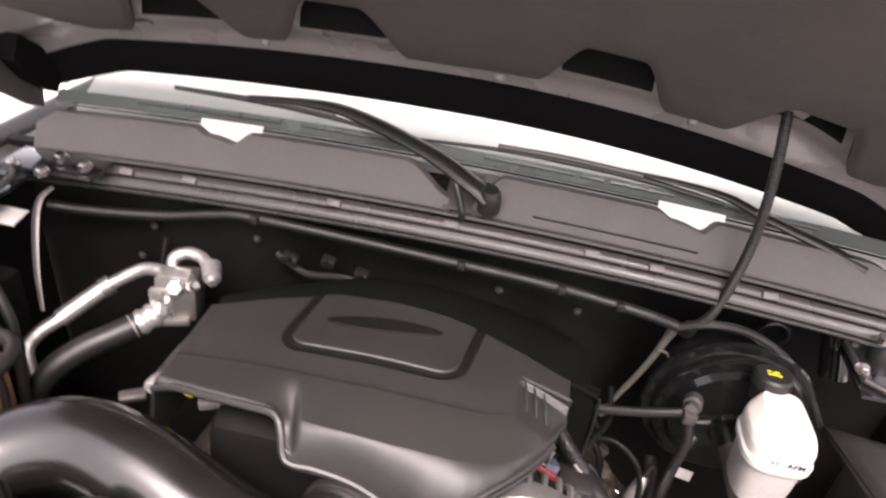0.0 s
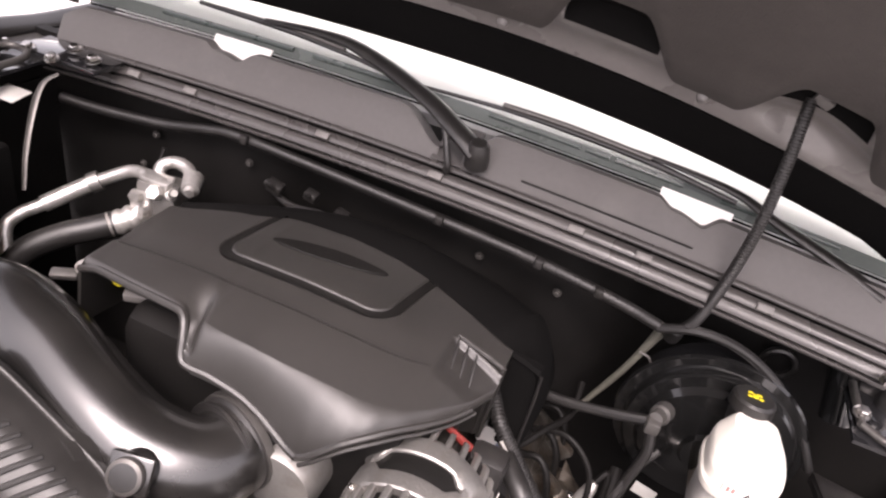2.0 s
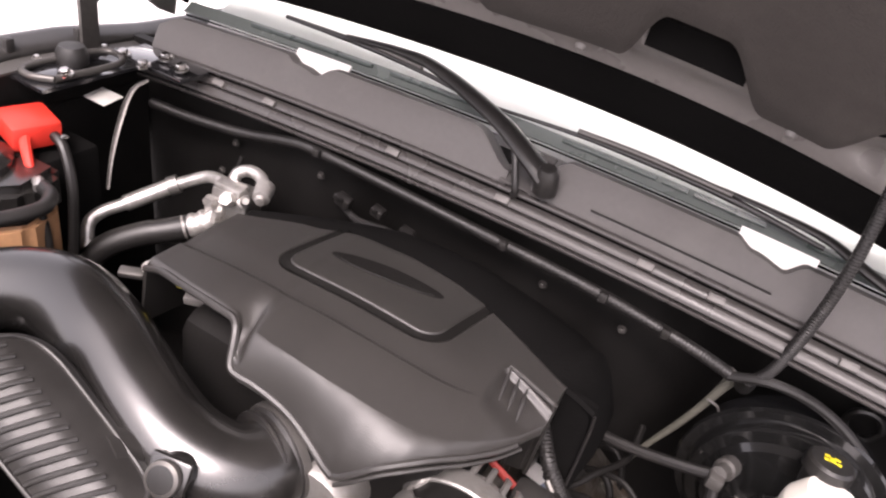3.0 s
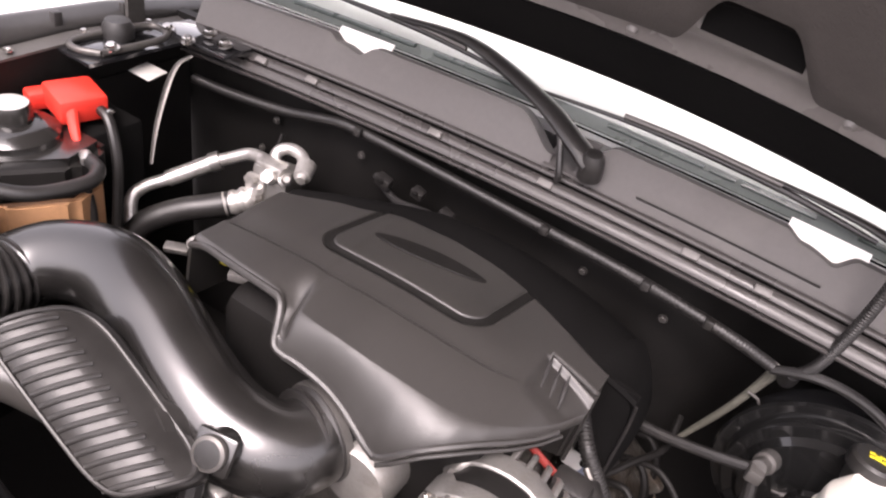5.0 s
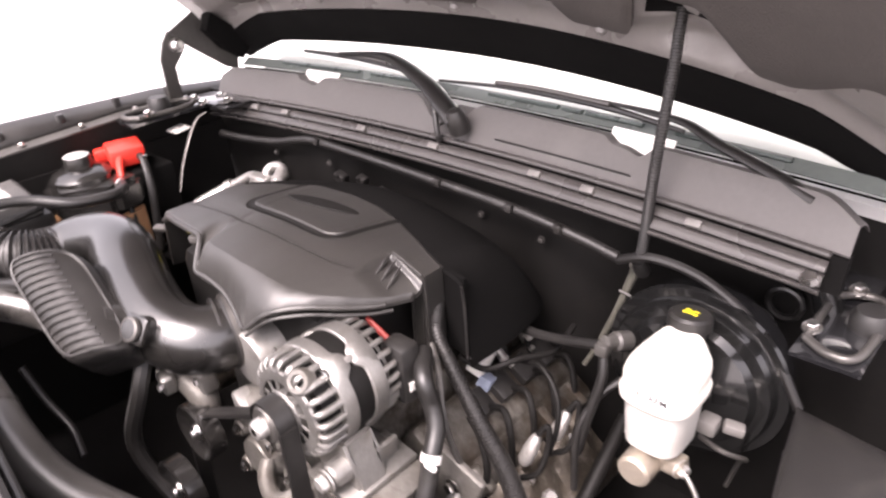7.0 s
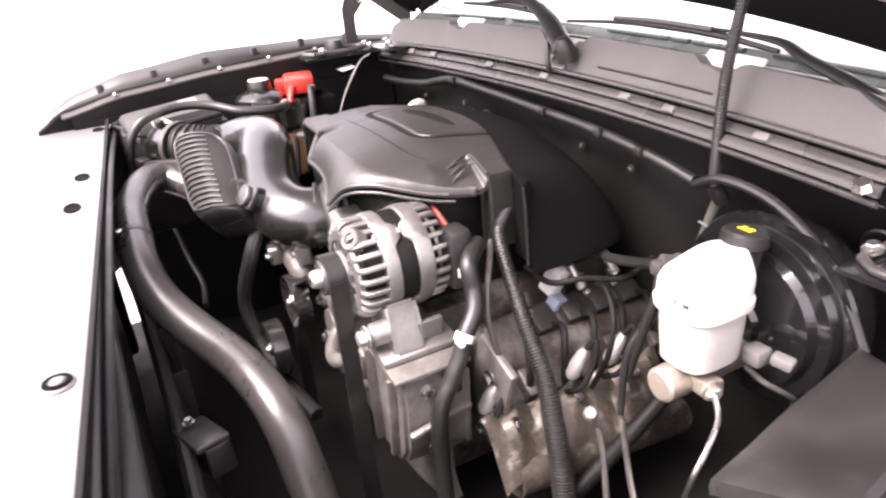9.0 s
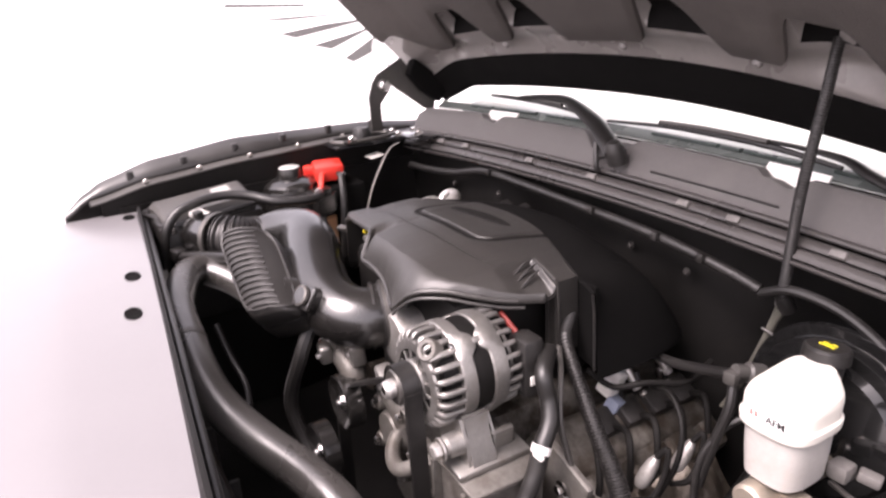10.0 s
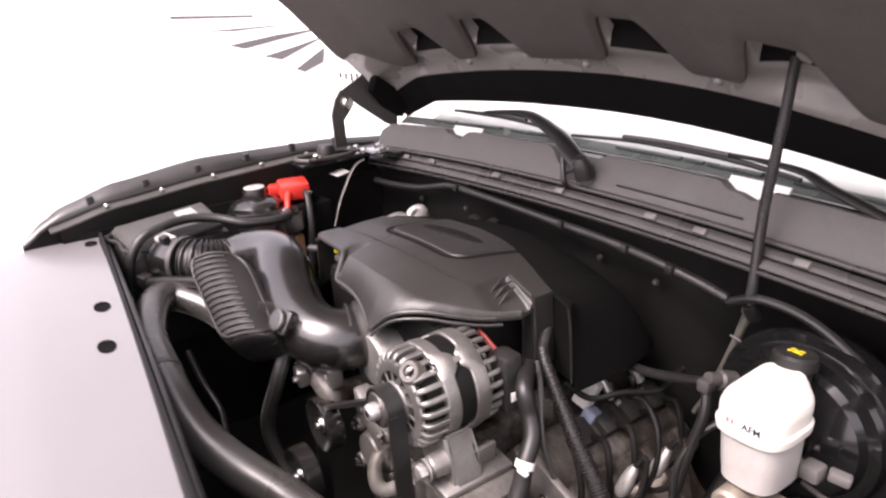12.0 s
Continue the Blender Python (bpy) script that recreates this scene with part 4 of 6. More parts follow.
thr = thing("throttle_body", "dark throttle body and plenum under the cover", "throttle body", (-0.15, 0.42, 1.0))
part("plenum", box_bm((-0.04, 0.54, 1.0), (0.40, 0.30, 0.22), 0.03), M_MATT, thr)
part("housing", lathe_bm([(0, 0.05), (0.045, 0.05), (0.05, 0.04), (0.05, -0.09), (0, -0.09)], aim((0.03, 0.39, 1.01), (0, -1, 0))), M_ALU, thr)
part("motor", lathe_bm([(0, 0.05), (0.035, 0.045), (0.04, 0.03), (0.04, -0.05), (0, -0.05)], aim((-0.16, 0.45, 1.08), (1, 0, 0))), M_SEAL, thr)
part("pipe", tube_bm([(-0.24, 0.46, 1.09), (-0.18, 0.45, 1.07), (-0.12, 0.44, 1.09), (-0.09, 0.42, 1.06)], 0.022, n=6, seg=14), M_MATT, thr)
part("connector", box_bm((-0.245, 0.44, 1.10), (0.035, 0.02, 0.014), 0.003, pose(0, 0, 0, 10, 0, 25)), M_CLIP, thr)
part("yellow_clip", box_bm((-0.275, 0.44, 1.107), (0.014, 0.012, 0.008), 0.003), M_YELLOW, thr)

# ---- alternator ----
alt = thing("alternator", "cast aluminium alternator with slotted end cases", "alternator", (0.195, 0.36, 0.95))
AX, AZ = 0.19, 1.022
axis = aim((AX, 0, AZ), (0, 1, 0))


def spin(a, r, y):
    return Vector((AX + r * math.cos(a), y, AZ + r * math.sin(a)))


def bar_mesh(a0, a1, prof, thick):
    """One thick cast bar following a profile of radius and depth, rounded along its sides."""
    b = bmesh.new()
    rows = []
    for r, y in prof:
        ring = []
        for q, off in ((0.0, -thick), (0.0, -0.0022), (0.14, -0.0006), (0.35, 0.0), (0.65, 0.0), (0.86, -0.0006), (1.0, -0.0022), (1.0, -thick)):
            a = a0 + (a1 - a0) * q
            ring.append(b.verts.new(spin(a, r + off, y - off * 0.3)))
        rows.append(ring)
    for p, q in zip(rows, rows[1:]):
        for n in range(8):
            m = (n + 1) % 8
            b.faces.new((p[n], p[m], q[m], q[n]))
    b.faces.new(rows[0][::-1])
    b.faces.new(rows[-1])
    bmesh.ops.recalc_face_normals(b, faces=b.faces)
    return b


def case_band(y0, y1, wave):
    """A smooth cast ring whose edge beside the stator swells into lugs."""
    b = bmesh.new()
    def skin(u, v):
        a = 2 * math.pi * u
        swell = sum(step(0.30, 0.10, abs((a - c + math.pi) % (2 * math.pi) - math.pi)) for c in LUGS)
        end = y1 + wave * (0.012 * swell)
        prof = ((0.068, 0.0), (0.0785, 0.0), (0.0805, 0.08), (0.0815, 0.5), (0.0805, 0.92), (0.0785, 1.0), (0.068, 1.0))
        r, k = prof[int(round(v * 6))]
        return spin(a, r + 0.0025 * swell * (0.3 < k), y0 + (end - y0) * k)
    sheet(b, 96, 6, skin)
    bmesh.ops.remove_doubles(b, verts=b.verts, dist=0.0002)
    return b


LUGS = (0.92, 2.5, 3.75, 5.45)
part("front_case", case_band(0.342, 0.366, 1), M_ALU, alt)
bm = bmesh.new()
lathe(bm, [(0.050, 0.299), (0.060, 0.2995), (0.0645, 0.301), (0.066, 0.305), (0.062, 0.310), (0.050, 0.310), (0.050, 0.299)], axis, 56)
part("face_ring", bm, M_ALU, alt)
part("hub_ring", lathe_bm([(0.014, 0.294), (0.030, 0.294), (0.034, 0.298), (0.034, 0.315), (0.014, 0.315), (0.014, 0.294)], axis, 36), M_ALU, alt)
N = 24
for k in range(N):
    a = 2 * math.pi * (k + 0.3) / N
    part("vent_bar", bar_mesh(a - 0.058, a + 0.058, [(0.063, 0.3005), (0.070, 0.3015), (0.0755, 0.305), (0.0785, 0.311), (0.0798, 0.320), (0.080, 0.346)], 0.0085), M_ALU, alt)
for k in range(12):
    a = 2 * math.pi * (k + 0.5) / 12
    part("spoke", bar_mesh(a - 0.075, a + 0.075, [(0.030, 0.298), (0.040, 0.2995), (0.053, 0.3005)], 0.006), M_ALU, alt)
part("bolt_boss", lathe_bm([(0.0095, 0.006), (0.0155, 0.006), (0.0178, 0.003), (0.0185, -0.014), (0.0095, -0.014), (0.0095, 0.006)], aim(spin(1.08, 0.071, 0.309), (0.3, -0.75, 0.58)), 28), M_CAST, alt, "round boss with a dark bore")
part("boss_bore", lathe_bm([(0, -0.004), (0.0098, -0.004)], aim(spin(1.08, 0.071, 0.309), (0.3, -0.75, 0.58)), 20), M_MATT, alt)
part("rear_case", case_band(0.422, 0.395, -1), M_ALU, alt)
part("end_plate", lathe_bm([(0.0, 0.446), (0.054, 0.446), (0.058, 0.442), (0.058, 0.436), (0.0, 0.432)], axis, 48), M_ALU, alt)
for k in range(N):
    a = 2 * math.pi * (k + 0.5) / N
    part("rear_vent_bar", bar_mesh(a - 0.05, a + 0.05, [(0.0795, 0.418), (0.0793, 0.438), (0.078, 0.445), (0.074, 0.449)], 0.0075), M_ALU, alt)
part("stator", lathe_bm([(0.05, 0.318), (0.062, 0.32), (0.066, 0.34), (0.0765, 0.362), (0.0765, 0.398), (0.066, 0.42), (0.060, 0.436), (0.05, 0.44)], axis, 56), M_MATT, alt, "dark laminated stator core")
part("rotor", lathe_bm([(0.0, 0.318), (0.05, 0.318), (0.05, 0.43), (0.0, 0.43)], axis, 30), M_DARKSTEEL, alt)
for a in LUGS:
    part("case_lug", box_bm((0, 0, 0), (0.011, 0.034, 0.007), 0.002, Matrix.Translation(spin(a, 0.0795, 0.381)) @ pose(0, 0, 0, 0, 90 - math.degrees(a), 0)), M_ALU, alt)
    bolt("case_bolt", spin(a, 0.0815, 0.341), (0, -1, 0), 0.0042, alt)
part("pulley", lathe_bm([(0.006, 0.262), (0.026, 0.262), (0.029, 0.266), (0.027, 0.27), (0.029, 0.274), (0.027, 0.278), (0.029, 0.282), (0.027, 0.286), (0.029, 0.29), (0.02, 0.298), (0.006, 0.298)], axis, 32), M_DARKSTEEL, alt)
part("pulley_nut", lathe_bm([(0.0065, 0.246), (0.0105, 0.246), (0.0135, 0.249), (0.0145, 0.254), (0.0145, 0.272), (0, 0.272)], axis, 24), M_PIPE, alt, "pale round pulley nut")
part("nut_hole", lathe_bm([(0, 0.252), (0.0068, 0.252), (0.0068, 0.246)], axis, 14), M_MATT, alt)
reg = part("regulator_cap", box_bm((0.246, 0.468, 1.02), (0.05, 0.04, 0.10), 0.010), M_BLACK, alt)
part("label", box_bm((0.2725, 0.462, 1.003), (0.0012, 0.012, 0.016), 0.0003), M_WHITE, reg, "small white mark")
part("terminal_boot", tube_bm([(0.222, 0.468, 1.062), (0.202, 0.466, 1.075), (0.184, 0.464, 1.087)], [0.0055, 0.0048, 0.004], n=4, seg=8), M_BOOT, alt, "red rubber boot")
# mounting foot cast in one with the front case
bm = bmesh.new()
prism(bm, [(0.198, 0.330, 0.952), (0.240, 0.330, 0.972), (0.268, 0.330, 0.985), (0.276, 0.330, 0.945), (0.290, 0.330, 0.918), (0.292, 0.330, 0.902), (0.205, 0.330, 0.902), (0.200, 0.330, 0.925)], (0, 0.052, 0))
bmesh.ops.bevel(bm, geom=bm.edges[:], offset=0.005, segments=2, affect="EDGES")
part("mounting_foot", bm, M_ALU, alt)
part("foot_flange", box_bm((0.262, 0.372, 0.905), (0.07, 0.13, 0.012), 0.004, pose(0, 0, 0, 0, 8, 0)), M_ALU, alt)
part("foot_rib", box_bm((0.27, 0.40, 0.925), (0.010, 0.04, 0.035), 0.003, pose(0, 0, 0, 0, 8, 0)), M_ALU, alt)
part("foot_boss", lathe_bm([(0, 0.0), (0.014, 0.0), (0.018, 0.004), (0.019, 0.03), (0, 0.03)], aim((0.262, 0.302, 0.94), (0, 1, 0)), 24), M_ALU, alt)
bolt("bracket_bolt", (0.262, 0.298, 0.94), (0, -1, 0), 0.012, alt, M_PIPE)

# ---- belt and pulleys ----
belt = thing("drive_belt", "black ribbed rubber drive belt over the pulleys", "belt", (0.15, 0.28, 0.8))
bm = bmesh.new()
prism(bm, [(0.2195, 0.264, 1.022), (0.226, 0.264, 0.55), (0.234, 0.264, 0.55), (0.2265, 0.264, 1.022)], (0, 0.028, 0))
part("run", bm, M_RUBBER, belt)
bm = bmesh.new()
slab(bm, 20, 1, lambda u, v: Vector((AX + 0.0345 * math.cos(u * 3.3 - 0.1), 0.264 + 0.028 * v, AZ + 0.0345 * math.sin(u * 3.3 - 0.1))), (0, 0, -0.005))
part("wrap", bm, M_RUBBER, belt)
bm = bmesh.new()
prism(bm, [(0.157, 0.266, 1.022), (-0.03, 0.266, 0.918), (-0.03, 0.266, 0.912), (0.161, 0.266, 1.015)], (0, 0.024, 0))
part("upper_run", bm, M_RUBBER, belt)
bm = bmesh.new()
prism(bm, [(-0.097, 0.266, 0.865), (-0.12, 0.266, 0.55), (-0.114, 0.266, 0.55), (-0.091, 0.266, 0.865)], (0, 0.024, 0))
part("slack_run", bm, M_RUBBER, belt)
for nm, c, r, lab in (("idler_pulley", (-0.051, 0.262, 0.872), 0.052, "black idler pulley with bright hub"), ("tensioner_pulley", (-0.045, 0.205, 0.79), 0.055, "black belt tensioner pulley")):
    th = thing(nm, lab, "pulley", c, "belt pulleys")
    m = aim(c, (0, 1, 0))
    part("wheel", lathe_bm([(0.014, 0.004), (r * 0.45, 0.006), (r * 0.7, 0.004), (r * 0.86, -0.003), (r * 0.95, -0.005), (r, -0.002), (r, 0.026), (r * 0.8, 0.028), (0.014, 0.028)], m, 40), M_GLOSSTOP, th)
    part("hub", lathe_bm([(0, -0.008), (0.006, -0.008), (0.007, -0.003), (0.013, -0.002), (0.016, 0.003), (0.016, 0.008), (0, 0.008)], m, 20), M_STEEL, th)
th = thing("belt_tensioner", "grey cast tensioner arm beside the idler pulley", "tensioner", (-0.09, 0.3, 0.9))
part("arm", tube_bm([(-0.125, 0.285, 0.955), (-0.095, 0.29, 0.945), (-0.06, 0.295, 0.925), (-0.05, 0.295, 0.90)], [0.019, 0.022, 0.024, 0.02], n=5, seg=14), M_CAST, th)
part("pivot_block", box_bm((-0.115, 0.29, 0.962), (0.055, 0.045, 0.04), 0.009, pose(0, 0, 0, 0, 15, 10)), M_CAST, th)
bolt("pivot_bolt", (-0.115, 0.265, 0.965), (0, -1, 0.2), 0.009, th)

# ---- engine ----
eng = thing("engine", "cast aluminium V8 engine block with oily brown heads", "engine", (0.05, 0.55, 0.55))
bm = box_bm((0.02, 0.62, 0.72), (0.34, 0.44, 0.36), 0.02)
part("block", bm, M_BLOCK, eng)
bm = bmesh.new()
slab(bm, 24, 20, lambda u, v: Vector((-0.15 + 0.42 * u, 0.38 + 0.012 * math.sin(u * 11) * math.sin(v * 7) + 0.02 * (2 * u - 1) ** 2, 0.56 + 0.36 * v)), (0, 0.03, 0))
part("front_cover", bm, M_CAST, eng)
part("water_pump", lathe_bm([(0, -0.035), (0.035, -0.033), (0.042, -0.015), (0.06, 0.0), (0.07, 0.02), (0.085, 0.05), (0, 0.06)], aim((0.07, 0.33, 0.86), (0, 1, 0)), 32), M_CAST, eng)
part("pump_neck", tube_bm([(0.02, 0.335, 0.93), (0.06, 0.32, 0.945), (0.10, 0.315, 0.935), (0.125, 0.315, 0.90)], [0.026, 0.03, 0.028, 0.024], n=6, seg=16), M_CAST, eng)
part("outlet_pipe", tube_bm([(0.09, 0.315, 0.875), (0.105, 0.29, 0.858), (0.135, 0.275, 0.848), (0.165, 0.275, 0.852), (0.185, 0.29, 0.865)], 0.013, n=6, seg=14), M_CAST, eng)
part("pump_flange", box_bm((0.155, 0.318, 0.83), (0.07, 0.03, 0.09), 0.012, pose(0, 0, 0, 0, 12, 0)), M_CAST, eng)
for bx, bz in ((0.03, 0.90), (0.025, 0.82), (0.115, 0.80), (0.16, 0.87), (0.175, 0.80), (0.13, 0.925)):
    bolt("pump_bolt", (bx, 0.298, bz), (0, -1, 0), 0.007, eng)
    part("bolt_pad", lathe_bm([(0, -0.002), (0.013, -0.002), (0.015, 0.002), (0.016, 0.03)], aim((bx, 0.301, bz), (0, 1, 0)), 18), M_CAST, eng)
# the deep accessory bracket under the alternator
bm = bmesh.new()
prism(bm, [(0.195, 0.318, 0.898), (0.318, 0.318, 0.884), (0.325, 0.318, 0.83), (0.312, 0.318, 0.735), (0.285, 0.318, 0.70), (0.205, 0.318, 0.70), (0.188, 0.318, 0.80)], (0.010, 0.11, 0))
bmesh.ops.bevel(bm, geom=bm.edges[:], offset=0.007, segments=2, affect="EDGES")
part("accessory_bracket", bm, M_CAST, eng)
part("bracket_ledge", box_bm((0.262, 0.372, 0.893), (0.14, 0.13, 0.010), 0.004, pose(0, 0, 0, 0, 6, 0)), M_CAST, eng)
part("bracket_web", box_bm((0.324, 0.425, 0.80), (0.012, 0.010, 0.15), 0.003, pose(0, 0, 0, 0, 5, 0)), M_CAST, eng)
part("bracket_web", box_bm((0.331, 0.375, 0.795), (0.012, 0.11, 0.010), 0.003, pose(0, 0, 0, 12, 5, 0)), M_CAST, eng)
part("bracket_web", box_bm((0.215, 0.312, 0.80), (0.010, 0.016, 0.18), 0.003), M_CAST, eng)
part("bracket_web", box_bm((0.29, 0.312, 0.80), (0.010, 0.016, 0.16), 0.003, pose(0, 0, 0, 0, 8, 0)), M_CAST, eng)
for by, bz in ((0.355, 0.86), (0.405, 0.85), (0.36, 0.755)):
    bolt("bracket_bolt", (0.334, by, bz), (1, 0, 0.1), 0.008, eng)
for side in (-1, 1):
    rot = pose(0, 0, 0, 0, side * 35, 0)
    part("head", box_bm((side * 0.22 + 0.02, 0.67, 0.76), (0.16, 0.36, 0.16), 0.015, rot), M_BLOCK, eng)
    part("valve_cover", box_bm((side * 0.235 + 0.02, 0.675, 0.822), (0.11, 0.34, 0.05), 0.018, rot, 3), M_BLOCK, eng)
    for k in range(4):
        part("head_rib", box_bm((side * 0.305 + 0.02, 0.53 + 0.088 * k, 0.785), (0.05, 0.02, 0.07), 0.006, rot), M_BLOCK, eng)
        part("exhaust_port", tube_bm([(side * 0.29 + 0.02, 0.50 + 0.09 * k, 0.745), (side * 0.34 + 0.02, 0.505 + 0.09 * k, 0.735), (side * 0.375 + 0.02, 0.52 + 0.085 * k, 0.69)], 0.024, n=5, seg=14), M_RUST, eng)
    part("manifold", tube_bm([(side * 0.40, 0.46, 0.69), (side * 0.40, 0.6, 0.68), (side * 0.39, 0.82, 0.65)], 0.034, n=6, seg=16), M_RUST, eng)
part("timing_flange", box_bm((0.31, 0.478, 0.79), (0.10, 0.016, 0.20), 0.006, pose(0, 0, 0, 0, 20, 0)), M_CAST, eng)
for bx, by, bz in ((0.335, 0.466, 0.84), (0.345, 0.466, 0.77), (0.30, 0.466, 0.72), (-0.05, 0.352, 0.88)):
    bolt("bolt", (bx, by, bz), (0, -1, 0), 0.009, eng)

for k in range(4):
    y = 0.62 + 0.062 * k
    th = thing("ignition_coil", "black ignition coil with pale connector and plug lead", "ignition coil", (0.25, y, 0.88), "ignition coils")
    rot = pose(0, 0, 0, 0, 30, 0)
    part("body", box_bm((0.255, y, 0.85), (0.05, 0.045, 0.035), 0.005, rot), M_BLACK, th)
    part("tower", tube_bm([(0.22, y, 0.865), (0.207, y, 0.89)], 0.009, n=3, seg=10), M_STEEL if k % 2 else M_BLACK, th)
    part("lead", tube_bm([(0.27, y + 0.01, 0.85), (0.31, y + 0.005, 0.865), (0.335, y - 0.01, 0.835), (0.345, y - 0.02, 0.765)], 0.0062, n=6, seg=10), M_MATT, th)
    bolt("bolt", (0.247, y - 0.018, 0.87), (0.5, 0, 0.85), 0.005, th)
th = thing("wiring_connector", "white and blue-grey wiring connector on the valve cover", "connector", (0.215, 0.665, 0.9))
part("shell", box_bm((0.225, 0.67, 0.905), (0.034, 0.03, 0.055), 0.005, pose(0, 0, 0, -15, 20, 10)), M_WHITE, th)
part("plug", box_bm((0.24, 0.665, 0.868), (0.026, 0.032, 0.024), 0.003, pose(0, 0, 0, -15, 20, 10)), M_BLUE, th)

for px, py, pz in ((0.222, 0.722, 0.89), (0.222, 0.80, 0.895), (0.215, 0.69, 0.925)):
    th = thing("spark_plug_boot", "bright metal sleeve on a spark plug lead", "plug boot", (px, py, pz), "spark plug boots")
    part("sleeve", lathe_bm([(0, 0.028), (0.007, 0.028), (0.0085, 0.025), (0.0085, -0.012), (0.010, -0.014), (0.010, -0.02), (0, -0.02)], aim((px, py, pz), (-0.45, -0.25, 0.85)), 16), M_PIPE, th)
    part("lead", tube_bm([(px + 0.004, py, pz - 0.015), (px + 0.016, py - 0.005, pz - 0.04), (px + 0.035, py - 0.012, pz - 0.075), (px + 0.045, py - 0.02, pz - 0.13)], 0.0055, n=6, seg=10), M_MATT, th)

# ---- hoses ----
hose = thing("radiator_hose", "thick black rubber radiator hose", "hose", (-0.1, 0.06, 0.95))
HOSE = [(-0.29, 0.22, 0.99), (-0.365, 0.185, 1.025), (-0.425, 0.13, 1.05), (-0.385, 0.085, 1.062), (-0.246, 0.041, 1.058), (-0.125, 0.03, 1.046), (-0.029, 0.027, 1.028), (0.03, 0.036, 1.0), (0.077, 0.056, 0.974), (0.125, 0.083, 0.95), (0.185, 0.11, 0.935), (0.255, 0.13, 0.92), (0.315, 0.142, 0.89), (0.355, 0.15, 0.82), (0.385, 0.157, 0.74), (0.405, 0.163, 0.65), (0.41, 0.17, 0.56)]
part("hose", tube_bm(HOSE, 0.0305, n=8, seg=26), M_HOSE, hose)
part("clamp", tube_bm([(-0.112, 0.0292, 1.0442), (-0.10, 0.0286, 1.042)], 0.032, n=2, seg=26), M_DARKSTEEL, hose)
part("clamp_screw", box_bm((-0.106, 0.008, 1.068), (0.010, 0.014, 0.008), 0.003), M_STEEL, hose)
loom = thing("wiring_loom", "black corrugated wiring loom along the engine", "wiring loom", (0.3, 0.53, 0.9))
part("conduit", tube_bm([(0.205, 0.60, 1.06), (0.222, 0.574, 1.05), (0.243, 0.55, 1.035), (0.275, 0.54, 1.0), (0.308, 0.535, 0.96), (0.345, 0.53, 0.915), (0.39, 0.53, 0.85), (0.432, 0.52, 0.765), (0.465, 0.51, 0.68), (0.475, 0.50, 0.57)], [0.010, 0.011, 0.012, 0.0135, 0.015, 0.0165, 0.018, 0.019, 0.019, 0.019], n=8, seg=14, ribs=120, depth=0.11), M_RUBBER, loom)
th = thing("coolant_hose", "black rubber hose with a white clamp", "hose", (0.32, 0.44, 0.9))
part("hose", tube_bm([(0.262, 0.500, 1.039), (0.300, 0.460, 1.029), (0.312, 0.459, 0.992), (0.328, 0.449, 0.964), (0.340, 0.423, 0.934), (0.345, 0.409, 0.904), (0.348, 0.393, 0.876), (0.350, 0.363, 0.807), (0.345, 0.363, 0.600)], 0.0138, n=6, seg=12), M_RUBBER, th)
part("clamp", tube_bm([(0.339, 0.426, 0.939), (0.341, 0.420, 0.929)], 0.0152, n=2, seg=14), M_WHITE, th, "white plastic clamp")
part("clamp_ear", box_bm((0.352, 0.409, 0.934), (0.02, 0.008, 0.006), 0.002), M_WHITE, th)
th = thing("steel_line", "thin steel pipe running down the engine front", "pipe", (0.30, 0.47, 0.9))
part("pipe", tube_bm([(0.25, 0.53, 1.03), (0.285, 0.505, 1.01), (0.308, 0.484, 0.97), (0.325, 0.475, 0.93), (0.345, 0.48, 0.87), (0.352, 0.485, 0.81), (0.335, 0.485, 0.76), (0.30, 0.48, 0.74)], 0.005, n=6, seg=8), M_DARKSTEEL, th)

# ---- brakes ----
boost = thing("brake_booster", "black round vacuum brake booster", "brake booster", (0.5, 0.8, 0.97))
BM = aim((0.54, 0.015, 0.94), (0, 1, 0)) @ Matrix.Diagonal((1.17, 1.17, 1, 1))
part("front_shell", lathe_bm([(0, 0.742), (0.0294, 0.742), (0.0336, 0.75), (0.0588, 0.754), (0.0882, 0.765), (0.0949, 0.776), (0.1092, 0.779), (0.1134, 0.787), (0.1134, 0.80)], BM, 48), M_GLOSS, boost)
part("rim", lathe_bm([(0.1126, 0.798), (0.126, 0.80), (0.1285, 0.806), (0.126, 0.813), (0.1126, 0.813)], BM, 48), M_GLOSS, boost)
part("rear_shell", lathe_bm([(0.1176, 0.81), (0.1193, 0.85), (0.1008, 0.89), (0.0588, 0.92), (0, 0.92)], BM, 48), M_PAINT, boost)
part("check_valve", lathe_bm([(0, 0.022), (0.011, 0.02), (0.012, 0.0), (0.016, -0.004), (0.016, -0.03), (0, -0.03)], aim((0.448, 0.728, 1.008), (-0.3, -0.9, 0.3)), 16), M_LID, boost)
part("label", box_bm((0.487, 0.752, 0.826), (0.04, 0.002, 0.02), 0.0005, pose(0, 0, 0, -20, 12, 0)), M_TAPE, boost, "small pale sticker")
mc = thing("brake_fluid_reservoir", "translucent white brake fluid reservoir with black cap", "reservoir", (0.54, 0.64, 0.95))
bm = bmesh.new()
secs = [(z - 0.022, a, b, dy) for z, a, b, dy in ((1.026, 0.044, 0.058, 0.0), (1.034, 0.053, 0.066, 0.0), (1.046, 0.054, 0.067, 0.0), (1.050, 0.0505, 0.0635, 0.0), (1.07, 0.051, 0.063, 0.002), (1.08, 0.049, 0.058, 0.006), (1.096, 0.036, 0.042, 0.02), (1.103, 0.03, 0.032, 0.026))]


